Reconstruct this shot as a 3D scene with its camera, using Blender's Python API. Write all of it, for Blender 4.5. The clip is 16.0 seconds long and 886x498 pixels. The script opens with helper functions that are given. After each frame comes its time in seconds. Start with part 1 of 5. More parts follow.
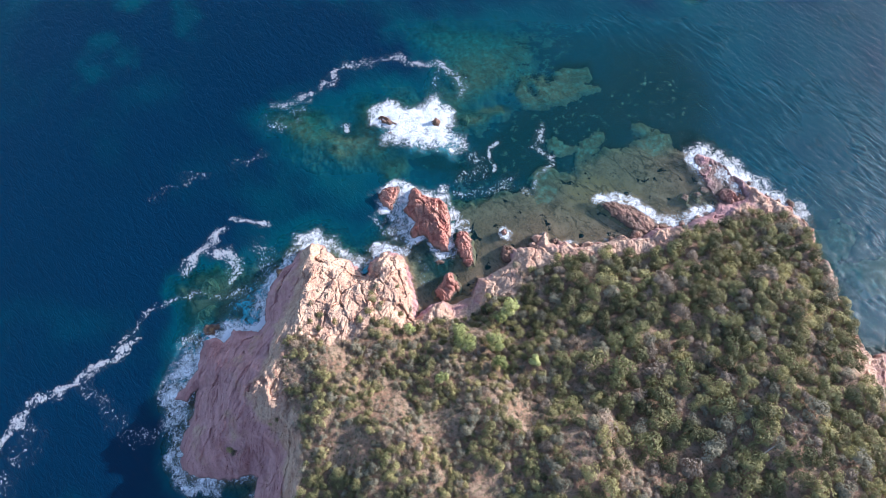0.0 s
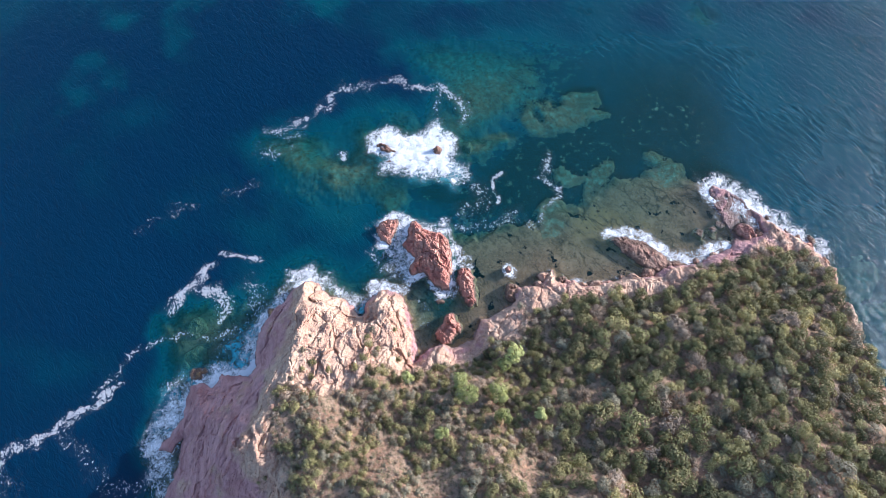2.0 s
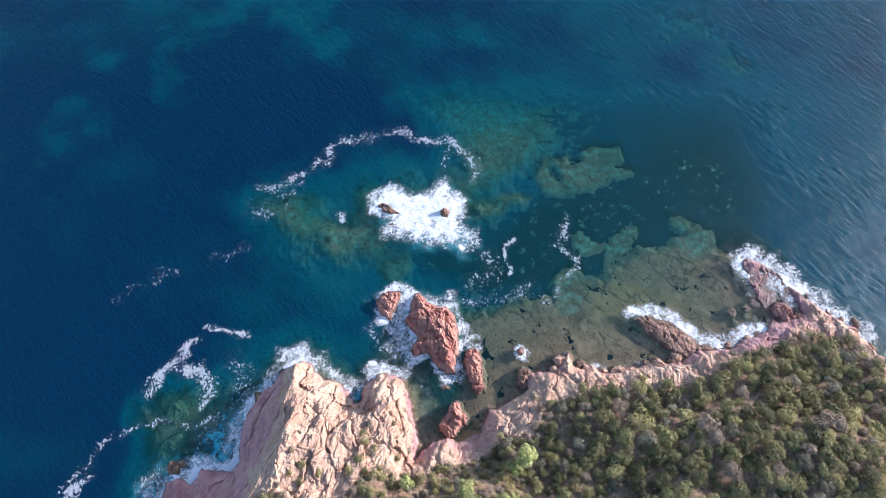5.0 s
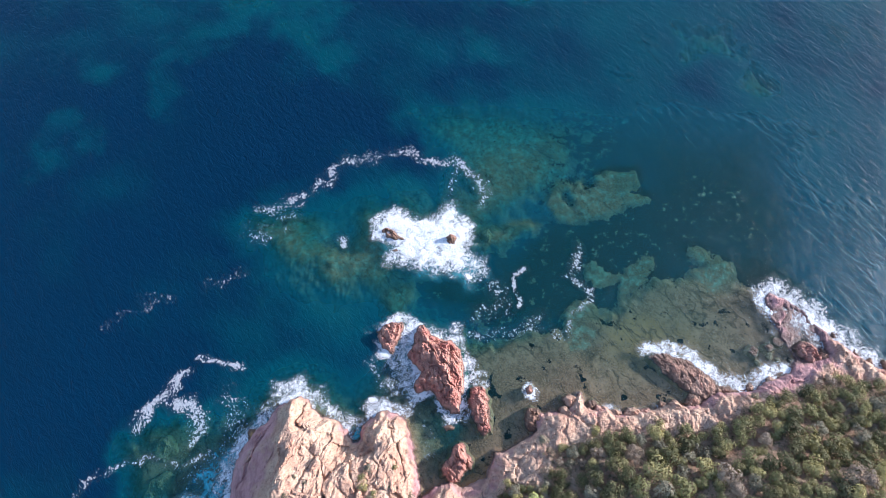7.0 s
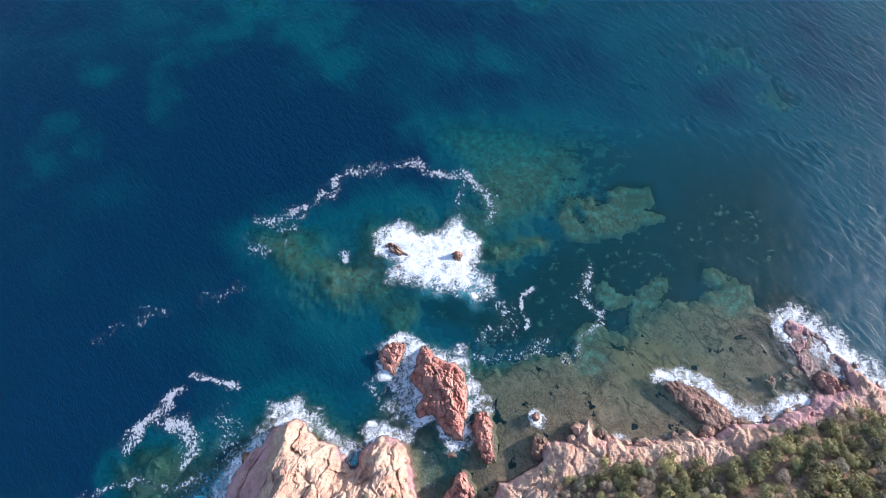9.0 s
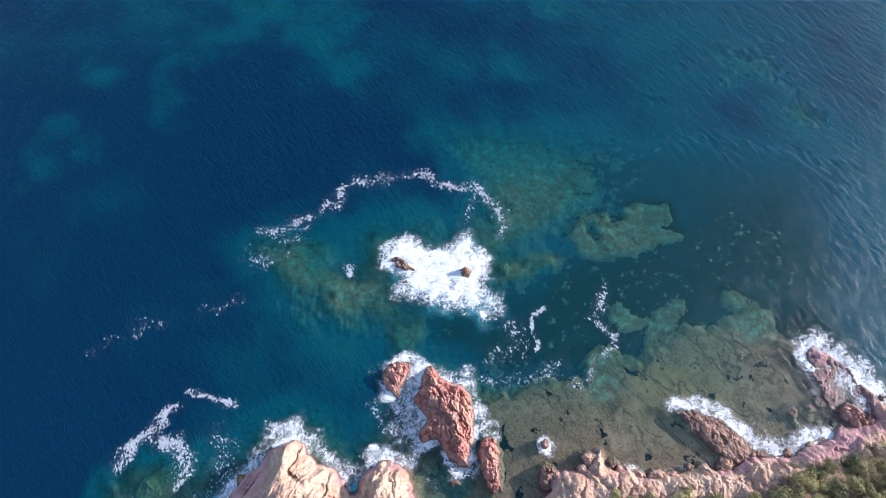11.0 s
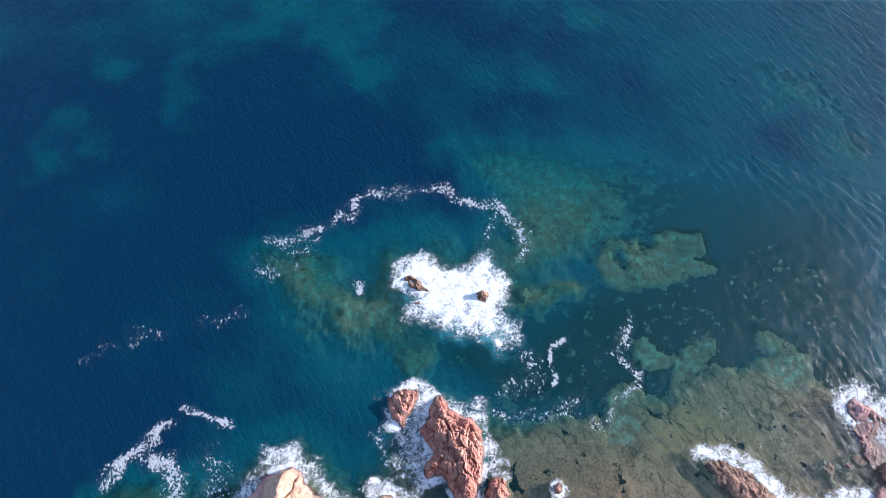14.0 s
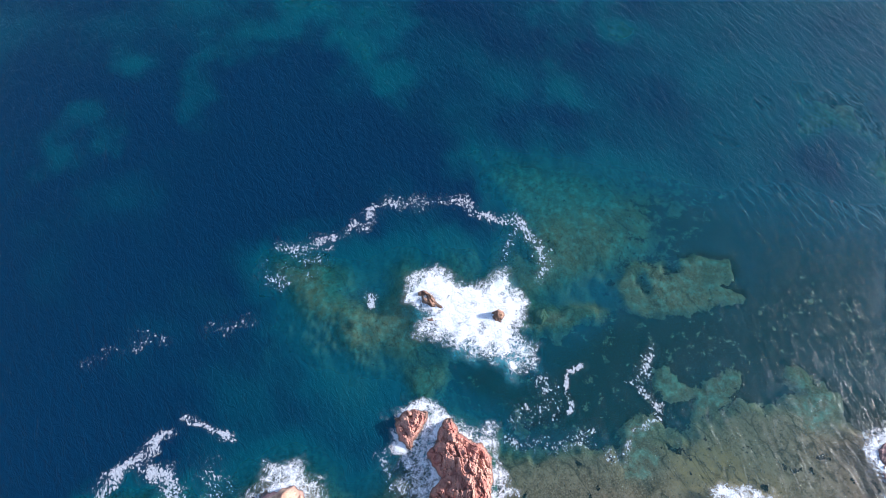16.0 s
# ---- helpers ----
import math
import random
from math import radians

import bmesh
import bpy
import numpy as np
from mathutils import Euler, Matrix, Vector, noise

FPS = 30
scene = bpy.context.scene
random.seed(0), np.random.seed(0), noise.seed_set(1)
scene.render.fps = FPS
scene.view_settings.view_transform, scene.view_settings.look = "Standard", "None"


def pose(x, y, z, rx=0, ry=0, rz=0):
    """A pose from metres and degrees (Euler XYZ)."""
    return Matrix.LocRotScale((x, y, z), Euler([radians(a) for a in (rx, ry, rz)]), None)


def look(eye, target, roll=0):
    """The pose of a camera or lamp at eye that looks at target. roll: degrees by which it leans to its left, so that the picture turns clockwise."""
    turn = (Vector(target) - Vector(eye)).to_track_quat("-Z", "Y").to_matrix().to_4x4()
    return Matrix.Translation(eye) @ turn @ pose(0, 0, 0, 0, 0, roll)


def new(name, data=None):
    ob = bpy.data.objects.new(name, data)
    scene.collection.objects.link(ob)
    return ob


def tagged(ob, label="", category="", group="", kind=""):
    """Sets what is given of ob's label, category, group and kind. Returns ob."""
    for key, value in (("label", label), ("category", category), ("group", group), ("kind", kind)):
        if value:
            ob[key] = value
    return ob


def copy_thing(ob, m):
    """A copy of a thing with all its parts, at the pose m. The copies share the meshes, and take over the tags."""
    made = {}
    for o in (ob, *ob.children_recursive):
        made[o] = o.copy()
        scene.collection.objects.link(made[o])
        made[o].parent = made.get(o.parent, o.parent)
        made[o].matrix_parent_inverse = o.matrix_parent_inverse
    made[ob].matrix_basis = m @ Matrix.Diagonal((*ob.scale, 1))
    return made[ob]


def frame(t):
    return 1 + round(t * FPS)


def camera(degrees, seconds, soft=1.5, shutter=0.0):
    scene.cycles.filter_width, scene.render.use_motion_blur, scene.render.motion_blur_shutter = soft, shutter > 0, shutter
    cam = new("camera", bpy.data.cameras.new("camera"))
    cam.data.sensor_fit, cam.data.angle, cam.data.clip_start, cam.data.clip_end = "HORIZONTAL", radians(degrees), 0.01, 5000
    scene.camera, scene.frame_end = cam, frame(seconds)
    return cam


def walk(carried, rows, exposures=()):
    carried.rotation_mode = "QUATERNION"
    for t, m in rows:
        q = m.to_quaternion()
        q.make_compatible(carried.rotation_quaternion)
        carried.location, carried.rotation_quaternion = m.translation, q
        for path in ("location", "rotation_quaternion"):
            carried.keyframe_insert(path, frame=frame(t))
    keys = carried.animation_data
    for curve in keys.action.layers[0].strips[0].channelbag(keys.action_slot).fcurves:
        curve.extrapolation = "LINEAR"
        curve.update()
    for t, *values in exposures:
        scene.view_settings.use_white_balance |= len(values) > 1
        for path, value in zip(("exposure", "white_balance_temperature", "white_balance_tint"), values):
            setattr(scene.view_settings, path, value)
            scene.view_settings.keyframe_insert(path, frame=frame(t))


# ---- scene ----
cam = camera(74.0, 16.0, soft=0.5)
# seconds, east, north, height, tilt from straight down, lean, turn
PATH = [
    (0.0, 0.00, 0.00, 110.00, 23.82, -0.35, -0.00),
    (0.5, 0.11, 2.06, 109.35, 23.73, -0.37, -0.01),
    (1.0, 0.13, 4.47, 108.76, 23.70, -0.36, 0.06),
    (1.5, 0.13, 7.02, 108.07, 23.66, -0.33, 0.20),
    (2.0, 0.16, 9.72, 107.36, 23.62, -0.32, 0.36),
    (2.5, 0.13, 12.57, 106.68, 23.59, -0.29, 0.54),
    (3.0, 0.09, 15.49, 106.02, 23.58, -0.28, 0.73),
    (3.5, 0.03, 18.45, 105.35, 23.60, -0.29, 0.92),
    (4.0, -0.10, 21.35, 104.75, 23.65, -0.30, 1.10),
    (4.5, -0.23, 24.05, 104.05, 23.67, -0.30, 1.29),
    (5.0, -0.35, 26.67, 103.23, 23.68, -0.29, 1.48),
    (7.5, -1.00, 34.83, 99.62, 23.71, -0.28, 2.78),
    (8.0, -1.09, 35.95, 99.03, 23.68, -0.30, 3.06),
    (8.5, -1.19, 37.06, 98.46, 23.66, -0.32, 3.37),
    (9.0, -1.30, 38.16, 97.80, 23.64, -0.32, 3.70),
    (11.5, -2.18, 43.11, 94.38, 23.66, -0.29, 5.51),
    (12.0, -2.26, 44.03, 93.58, 23.66, -0.28, 6.00),
    (12.5, -2.27, 44.96, 92.87, 23.66, -0.30, 6.51),
    (13.0, -2.55, 45.82, 92.25, 23.67, -0.28, 7.09),
    (13.5, -2.75, 46.68, 91.70, 23.67, -0.30, 7.71),
    (14.0, -3.10, 47.54, 91.07, 23.66, -0.28, 8.38),
    (14.5, -3.31, 48.45, 90.51, 23.66, -0.31, 9.07),
    (15.0, -3.73, 49.27, 89.94, 23.67, -0.27, 9.78),
    (15.5, -4.12, 50.12, 89.37, 23.67, -0.24, 10.49),
    (16.0, -4.37, 50.96, 88.79, 23.68, -0.22, 11.20),
]
walk(cam, [(t, pose(x, y, z, tilt, lean, turn)) for t, x, y, z, tilt, lean, turn in PATH],
     [(0.0, 0.66, 5560, 14), (8.0, 0.68, 5640, 14), (16.0, 0.76, 5720, 14)])

# ---- light ----
SUN_AZIMUTH, SUN_HEIGHT = 70.0, 18.0      # degrees east of north, degrees over the horizon
sun_way = Vector((math.cos(radians(SUN_HEIGHT)) * math.sin(radians(SUN_AZIMUTH)),
                  math.cos(radians(SUN_HEIGHT)) * math.cos(radians(SUN_AZIMUTH)), math.sin(radians(SUN_HEIGHT))))
sun = new("sun", bpy.data.lights.new("sun", "SUN"))
sun.data.energy, sun.data.angle, sun.data.color = 5.0, radians(0.6), (1.0, 0.92, 0.82)
sun.matrix_world = look(sun_way * 500, (0, 0, 0))
world = bpy.data.worlds.new("sky")
scene.world = world
world.use_nodes = True
wn = world.node_tree.nodes
sky = wn.new("ShaderNodeTexSky")
sky.sky_type, sky.sun_disc = "NISHITA", False
sky.sun_elevation, sky.sun_rotation = radians(SUN_HEIGHT), radians(SUN_AZIMUTH)
world.node_tree.links.new(sky.outputs[0], wn["Background"].inputs[0])
wn["Background"].inputs[1].default_value = 0.16


# ---- numeric noise ----
def mix(a, b, f):
    return a + (b - a) * f


def step(a, b, x):
    f = np.clip((x - a) / (b - a), 0, 1)
    return f * f * (3 - 2 * f)


def chance(i, j, seed):
    n = (i.astype(np.int64) * 73856093) ^ (j.astype(np.int64) * 19349663) ^ (seed * 83492791)
    n = (n ^ (n >> 13)) * 1274126177
    n = (n ^ (n >> 16)) & 0xFFFFFF
    n = (n * 7919 + 104729) & 0xFFFFFF
    n = ((n ^ (n >> 9)) * 668265263) & 0xFFFFFF
    return n / float(0xFFFFFF)


WAYS = np.cos(np.arange(256) * np.pi / 128), np.sin(np.arange(256) * np.pi / 128)


def plain_noise(x, y, size, seed):
    """Gradient noise, turned a little for each seed so that its lattice never shows."""
    a = 0.37 + 1.13 * seed
    x, y = (x * math.cos(a) - y * math.sin(a)) / size, (x * math.sin(a) + y * math.cos(a)) / size
    i, j = np.floor(x), np.floor(y)
    u, v = x - i, y - j

    p, q = i.astype(np.int64), j.astype(np.int64)

    def slope(di, dj):
        n = ((p + di) * 73856093) ^ ((q + dj) * 19349663) ^ (seed * 83492791)
        n = (n ^ (n >> 13)) * 1274126177
        g = (n ^ (n >> 16)) & 255
        return WAYS[0][g] * (u - di) + WAYS[1][g] * (v - dj)
    fu, fv = u * u * u * (u * (u * 6 - 15) + 10), v * v * v * (v * (v * 6 - 15) + 10)
    return mix(mix(slope(0, 0), slope(1, 0), fu), mix(slope(0, 1), slope(1, 1), fu), fv) * 1.6


def cloud(x, y, size, seed, octaves=4):
    total, weight = 0, 0
    for k in range(octaves):
        total = total + plain_noise(x + 17.3 * k, y - 9.1 * k, size / 2 ** k, seed + k) / 1.9 ** k
        weight += 1 / 1.9 ** k
    return total / weight * 1.5


def blocks(x, y, size, seed, tilt=0.9):
    """Broken facets: height of tilted blocks, and the distance to the nearest joint."""
    x, y = x / size, y / size
    i, j = np.floor(x), np.floor(y)
    best = np.full(x.shape, 9.0)
    second = np.full(x.shape, 9.0)
    high = np.zeros(x.shape)
    for a in (-1, 0, 1):
        for b in (-1, 0, 1):
            ci, cj = i + a, j + b
            px, py = ci + chance(ci, cj, seed), cj + chance(ci, cj, seed + 1)
            dx, dy = x - px, y - py
            d = np.sqrt(dx * dx + dy * dy)
            h = chance(ci, cj, seed + 2) - 0.5 + tilt * ((chance(ci, cj, seed + 3) - 0.5) * dx + (chance(ci, cj, seed + 4) - 0.5) * dy)
            nearer = d < best
            second = np.where(nearer, best, np.minimum(second, d))
            high = np.where(nearer, h, high)
            best = np.where(nearer, d, best)
    return high * size, (second - best) * size


def creased(x, y, size, seed, octaves=4):
    """Rounded lumps between sharp creases, 0 to about 1."""
    total, amp, weight = 0, 1.0, 0
    for k in range(octaves):
        total, weight = total + amp * np.abs(plain_noise(x, y, size / 2 ** k, seed + k)), weight + amp
        amp *= 0.56
    return total / weight * 1.6


def crags(u, v, seed, scale=1.0):
    """Relief of jointed rock, about a metre high: lumps, tilted blocks and narrow clefts; v runs along the joints."""
    u, v = u / scale, v / scale
    a, b = u + 0.4 * cloud(u, v, 2.2, seed, 3), v + 0.4 * cloud(u, v, 2.2, seed + 4, 3)
    lump = creased(a, b * 0.55, 2.6, seed + 8, 5)
    block, joint = blocks(a, b * 0.6, 1.9, seed + 20, 1.7)
    chip, crack = blocks(a * 1.1, b * 0.8, 0.75, seed + 30, 1.9)
    return scale * (1.15 * (lump - 0.5) + 0.30 * block + 0.30 * chip - 0.26 * step(0.24, 0, joint) - 0.09 * step(0.12, 0, crack))


def inside(outline, x, y):
    """Signed distance to an outline, positive inside."""
    p = np.array(outline, float)
    q = np.roll(p, -1, axis=0)
    near = np.full(x.shape, 1e12)
    odd = np.zeros(x.shape, bool)
    for (ax, ay), (bx, by) in zip(p, q):
        ex, ey = bx - ax, by - ay
        f = np.clip(((x - ax) * ex + (y - ay) * ey) / (ex * ex + ey * ey + 1e-12), 0, 1)
        near = np.minimum(near, (x - ax - f * ex) ** 2 + (y - ay - f * ey) ** 2)
        if ay != by:
            odd ^= ((ay > y) != (by > y)) & (x < (bx - ax) * (y - ay) / (by - ay) + ax)
    return np.where(odd, 1, -1) * np.sqrt(near)


def along(line, x, y):
    """Distance to an open line."""
    near = np.full(x.shape, 1e12)
    for (ax, ay), (bx, by) in zip(line, line[1:]):
        ex, ey = bx - ax, by - ay
        f = np.clip(((x - ax) * ex + (y - ay) * ey) / (ex * ex + ey * ey + 1e-12), 0, 1)
        near = np.minimum(near, (x - ax - f * ex) ** 2 + (y - ay - f * ey) ** 2)
    return np.sqrt(near)


# ---- the plan: outlines in metres, east and north ----
WEST_COAST = [(-31.9, 0.5), (-31.9, 2.9), (-31.1, 5.4), (-34.2, 5.2), (-38.5, 4.6), (-41.2, 4.7), (-43.6, 5.6), (-45.3, 7.8), (-45.9, 10.1),
    (-45.3, 12.5), (-44.6, 15.5), (-44.3, 18.5), (-44.4, 20.1), (-45.2, 19.3), (-46.3, 17.9), (-48.1, 18.2), (-47.8, 19.5), (-46,
    22.1), (-45.1, 24.2), (-44.9, 26.9), (-44.8, 29.1), (-42.4, 29.7), (-40.7, 28.9), (-39.5, 31.6), (-37.5, 30.8), (-34.7, 30.6),
    (-33.9, 33), (-33.5, 35.9), (-34.2, 37.7), (-33.6, 40), (-32.3, 41.8), (-31.6, 43.6), (-30, 45.1), (-28.5, 47.4), (-26.9, 48.6),
    (-25.3, 49.6), (-22.9, 48.6), (-21.4, 46.7), (-19, 45.9), (-16.6, 44.3), (-15.6, 42.7)]
NORTH_COAST = [(-14.5, 42.9), (-14, 45.2), (-12.7, 47.1), (-10.1, 47.7), (-7.8, 46.8), (-6.4, 44.3), (-5.4, 40.7), (-4.4, 37.5), (-4.5, 34.2),
    (-3.6, 35.2), (-2, 36.4), (0.2, 37.4), (2.5, 35.9), (4.1, 37.1), (6.5, 37.7), (7, 39.9), (7.9, 41.8), (10, 42.6), (12.3, 44.1),
    (14.3, 46), (14.7, 48.5), (17, 49.1), (19.3, 48.7), (20.4, 50.8), (21.5, 52.1), (22.6, 50.3), (24, 49.8), (25.8, 50), (27.1,
    48.8), (29.8, 49.4), (32.8, 49.8), (35.2, 50.4), (37, 51.2), (38.5, 50.8), (40.5, 51.1), (42.3, 51.4)]
SHELF = [(34, 59), (35.4, 57.5), (36.9, 55.5), (39.3, 53.7), (42.1, 51.5), (44.2, 52.4), (47.2, 52.9), (50.3, 53.7), (52.5, 54.8), (54.8,
    56), (57.8, 57.9), (55, 57.2), (51.7, 54.8), (48.6, 54.2), (45.4, 54.8), (43.7, 56.9), (41.5, 58.5), (38.6, 59.6), (36, 60.1)]
EAST_COAST = [(44.9, 53.3), (47.9, 53.7), (51.6, 54.2), (54.8, 55.8), (57.8, 57.7), (59.7, 59.6), (59.4, 61), (58, 63.5), (56.8, 67), (55.9,
    70.6), (57, 71.8), (59.6, 70.5), (63, 67.3), (66, 63.9), (69.1, 61.2), (71.7, 59.4), (74.2, 57.4), (75.7, 55.5), (76.5, 51.9),
    (76.5, 47.8), (77.3, 44.5), (78, 40.2), (77.9, 35.2), (78.5, 30.8), (79.4, 27.5), (82.2, 26.1), (85.1, 27), (85.6, 24.4)]
ISLAND = [(-6.2, 62.6), (-4.9, 62.8), (-3.7, 61.2), (-2.2, 60.5), (-0, 60.5), (1.4, 58.9), (2.2, 56.5), (2.4, 53.8), (2.1, 50.6), (1.9,
    47.8), (0.2, 47.8), (-1.5, 49.1), (-2.5, 50.6), (-3.5, 51.5), (-5.6, 50.6), (-6.3, 51.9), (-5.9, 53.6), (-5.1, 54.5), (-6.7,
    55.8), (-7.9, 57.5), (-6.7, 59.1), (-6.8, 61.2)]
ISLET_W = [(-13.3, 61.2), (-12.1, 62.5), (-10.1, 63.5), (-8.6, 63), (-8.5, 61.2), (-9.4, 59.4), (-10.3, 57.4), (-11.4, 58), (-12.7, 59.4)]
BOULDER = [(3.3, 52.3), (4.3, 52.8), (5.8, 52.3), (6.5, 50.6), (6.9, 48.1), (6.9, 45.2), (5.9, 44.6), (4.8, 45.2), (3.9, 47.4), (2.9, 49.7)]
REDROCK = [(0.8, 42.7), (1.7, 43.6), (2.7, 43), (3.2, 41.7), (4.2, 40.7), (3.8, 39.5), (2.8, 38.7), (2.1, 37.4), (0.6, 37.3), (-0.7, 38),
    (-0.9, 39.5), (0, 40.7)]
SMALLROCK = [(12.6, 52.8), (13.6, 53.2), (14.1, 52.3), (13.8, 51.3), (12.7, 51.4)]
LOWROCK = [(-0.9, 45.8), (-0, 46.4), (1.1, 45.8), (1, 45.1), (-0.3, 44.9)]
FOAMROCK_W = [(-14, 80.8), (-13, 81.6), (-11.7, 81.1), (-10.9, 80), (-9.8, 79.2), (-10.3, 78.7), (-11.7, 78.9), (-13, 79.6)]
FOAMROCK_W2 = [(-12.2, 76.9), (-11.2, 77.3), (-10, 77), (-10.3, 76.5), (-11.4, 76.4)]
FOAMROCK_E = [(-2.3, 80), (-1.4, 80.9), (-0.1, 80.7), (0.4, 79.7), (-0.1, 78.5), (-1.5, 78.3)]
FOAMROCK_SUB = [(5, 81.7), (6, 82.4), (6.6, 81.5), (6, 80.8), (5.2, 80.8)]
VEG_EDGE = [(-23, 0), (-22, 5.9), (-23, 10.6), (-23.2, 14.6), (-26.8, 17.4), (-28, 22.3), (-26.5, 26.8), (-24.9, 28.9), (-21.7, 27.4), (-18.7,
    26.4), (-15.9, 28.1), (-13.9, 28.7), (-12.7, 32.2), (-9.1, 32.9), (-6.5, 29.7), (-5, 30.9), (-3.4, 31.6), (-0.8, 33), (1.8, 33.3),
    (5.6, 33.5), (7.8, 36.3), (10.1, 38), (13.2, 37.7), (16.1, 40), (15.7, 43.2), (20.4, 44.5), (26, 45.4), (30.6, 45.8), (34.1,
    47.1), (38.6, 46.5), (42.1, 47.7), (47.1, 50.2), (50.9, 51.7), (55.9, 53.7), (61, 55.6), (64.8, 57), (67.2, 57.2), (71.0, 55.6),
    (73.8, 53.4), (74.9, 49.9), (75.5, 45.3), (76.5, 39.8), (76.9, 35), (77.3, 29.4), (76.5, 24.2), (78.6, 19.2), (79, 15.2)]
RIDGE = [(-24.7, 47), (-24.7, 43.7), (-24.1, 40.3), (-24.5, 35.8), (-25.9, 31.6), (-27.2, 27.4), (-27.3, 23.4), (-28.9, 20.4), (-28.4, 16.6), (-24.2, 12.9), (-22, 9.4), (-22.5, 5), (-22, -12)]
WEST_FACE = RIDGE + [(-90, -12), (-90, 70), (-26, 70)]
REEF_N = [(-9.3, 107.4), (-2.1, 110.1), (9.6, 110.2), (16, 107.8), (22.8, 104.9), (22.8, 100.2), (21.3, 95.4), (17.8, 93.3), (10.6, 88.6), (2.9, 86.6), (-0.9, 96.2)]
REEF_CORE = [(2.6, 96.6), (6.1, 98.8), (14.2, 99.7), (17.8, 94.4), (14.4, 91), (9.1, 88.2), (5.2, 88.5), (2.6, 91)]
PLATE_A = [(18.5, 92.6), (21.8, 93.2), (23.8, 94), (25.1, 92.5), (27.2, 93.6), (26.5, 96.2), (29.3, 96.3), (33.3, 97.2), (35.7, 96.5), (36.6, 94.7), (34.5, 91.9), (37.6, 91.2),
    (36.4, 89.8), (30, 87.7), (28.5, 86.8), (24.2, 85.7), (22.8, 86.8), (22.3, 90)]
PLATE_B = [(14.5, 89.1), (16.3, 88.2), (17.9, 92), (19.8, 92.3), (20.5, 89.8), (23.3, 86.3), (21.8, 84.4), (19.4, 85.2), (17.5, 86.7)]
PLATE_C = [(16.7, 103), (18.7, 104.4), (21.8, 104.2), (22.3, 101.3), (20.8, 97), (19.3, 96.1), (17.7, 99), (15.7, 100.5)]
REEF_TONGUE = [(2.5, 79.8), (4.7, 82.1), (7.9, 83.5), (13.7, 84.9), (16.1, 83.5), (12.8, 81.8), (10.5, 80.4), (7.2, 79.3), (4.5, 78)]
MEADOW = [(-6.7, 70.5), (-1.4, 72.5), (5.7, 72.4), (6.6, 76.8), (11.7, 79.3), (16.9, 84.2), (24.2, 85.3), (38.1, 88.5), (44.4, 98.1), (55.3,
    98.8), (61.1, 88.3), (57.5, 79.1), (52.4, 78.7), (48.6, 80.7), (44.6, 81), (44.3, 78.2), (38.9, 74.6), (33.6, 71.6), (31.4, 67.9),
    (24.5, 67.2), (22.5, 66.3), (19.5, 62.2), (12.8, 62.7), (7, 60.9), (4.1, 62.6), (1, 64.9), (-5, 67.5)]
LAGOON = [(1.5, 62.2), (4.2, 60.2), (6.9, 58.6), (9.3, 60.2), (14.4, 62.6), (19.7, 61.7), (24.1, 65.7), (29.8, 67.4), (32.2, 70.2), (36.8, 74), (44.6, 72.8), (52.7, 73.7), (57.1, 70), (63.6, 60.1), (62.3, 53.5),
    (45.8, 49.9), (34.6, 47.5), (18.3, 46.4), (9.3, 40.8), (4.1, 37.8), (1.2, 41), (1, 44.5), (2.2, 47), (2.4, 50), (1.8, 57)]
SAND_TEAL = [(20.5, 68), (24.1, 69.3), (25.9, 67.7), (24.1, 64.8), (24.9, 62.3), (23.6, 59.6), (20.6, 59.7), (19.7, 63.4)]
SAND_NE = [(42.8, 80.5), (46.5, 80.2), (50.4, 78.7), (51.4, 75.7), (50.6, 72.3), (46.1, 71.8), (43.9, 74.8), (46.2, 77.7), (43.4, 79.1)]
SAND_MID = [(24.4, 75.9), (25.5, 76.7), (28.7, 74.7), (31.9, 74.1), (31.3, 75.9), (32.9, 77.1), (36.9, 78), (37, 76.4), (35.2, 74.3), (33.1, 72.2), (30.8, 70.1), (30.3, 72.6), (26.8, 72.2), (25, 73.1)]
OCHRE_BED = [(29.3, 65.4), (32.8, 65.8), (37.1, 63.7), (40.4, 62.4), (40.1, 58.2), (35.9, 59.4), (31.7, 58.9), (29.6, 61.1)]
GOLD_W = [(-36.8, 82), (-29.8, 81.8), (-25.9, 77), (-20.7, 74.6), (-15, 81.4), (-13.3, 76.4), (-13.7, 72.5), (-22, 71.5), (-28.3, 74.7), (-32.9, 78.2)]
REEF_W = [(-38.7, 80.4), (-33.5, 82.5), (-27.8, 82.6), (-21.8, 77.8), (-16.9, 76.9), (-16, 73.3), (-22.5, 70.1), (-28.2, 70.9), (-33.7,
    73.5)]
REEF_C = [(-19.8, 85.2), (-13.8, 88.5), (-4.9, 87.2), (2.3, 89.6), (7.2, 87.6), (6.5, 78.7), (3.1, 77.1), (-14.1, 72.7), (-18.6, 76.5)]
REEF_SW = [(-53.3, 41.7), (-49.4, 45.4), (-41.2, 44.2), (-35.6, 45.5), (-35.4, 34.6), (-41.7, 32.3), (-46.8, 30.1), (-50.7, 33.5)]
GREEN_M = [(-13.1, 68.7), (-8.7, 70.2), (-7.5, 67.5), (-8.9, 65), (-11.7, 65.2)]
COAST = WEST_COAST + NORTH_COAST + EAST_COAST + [(95, 16), (98, -5), (112, -80), (-70, -80), (-52, -35), (-36, -8)]
THICKET = VEG_EDGE + [(86, -5), (100, -78), (-40, -78), (-30, -20)]
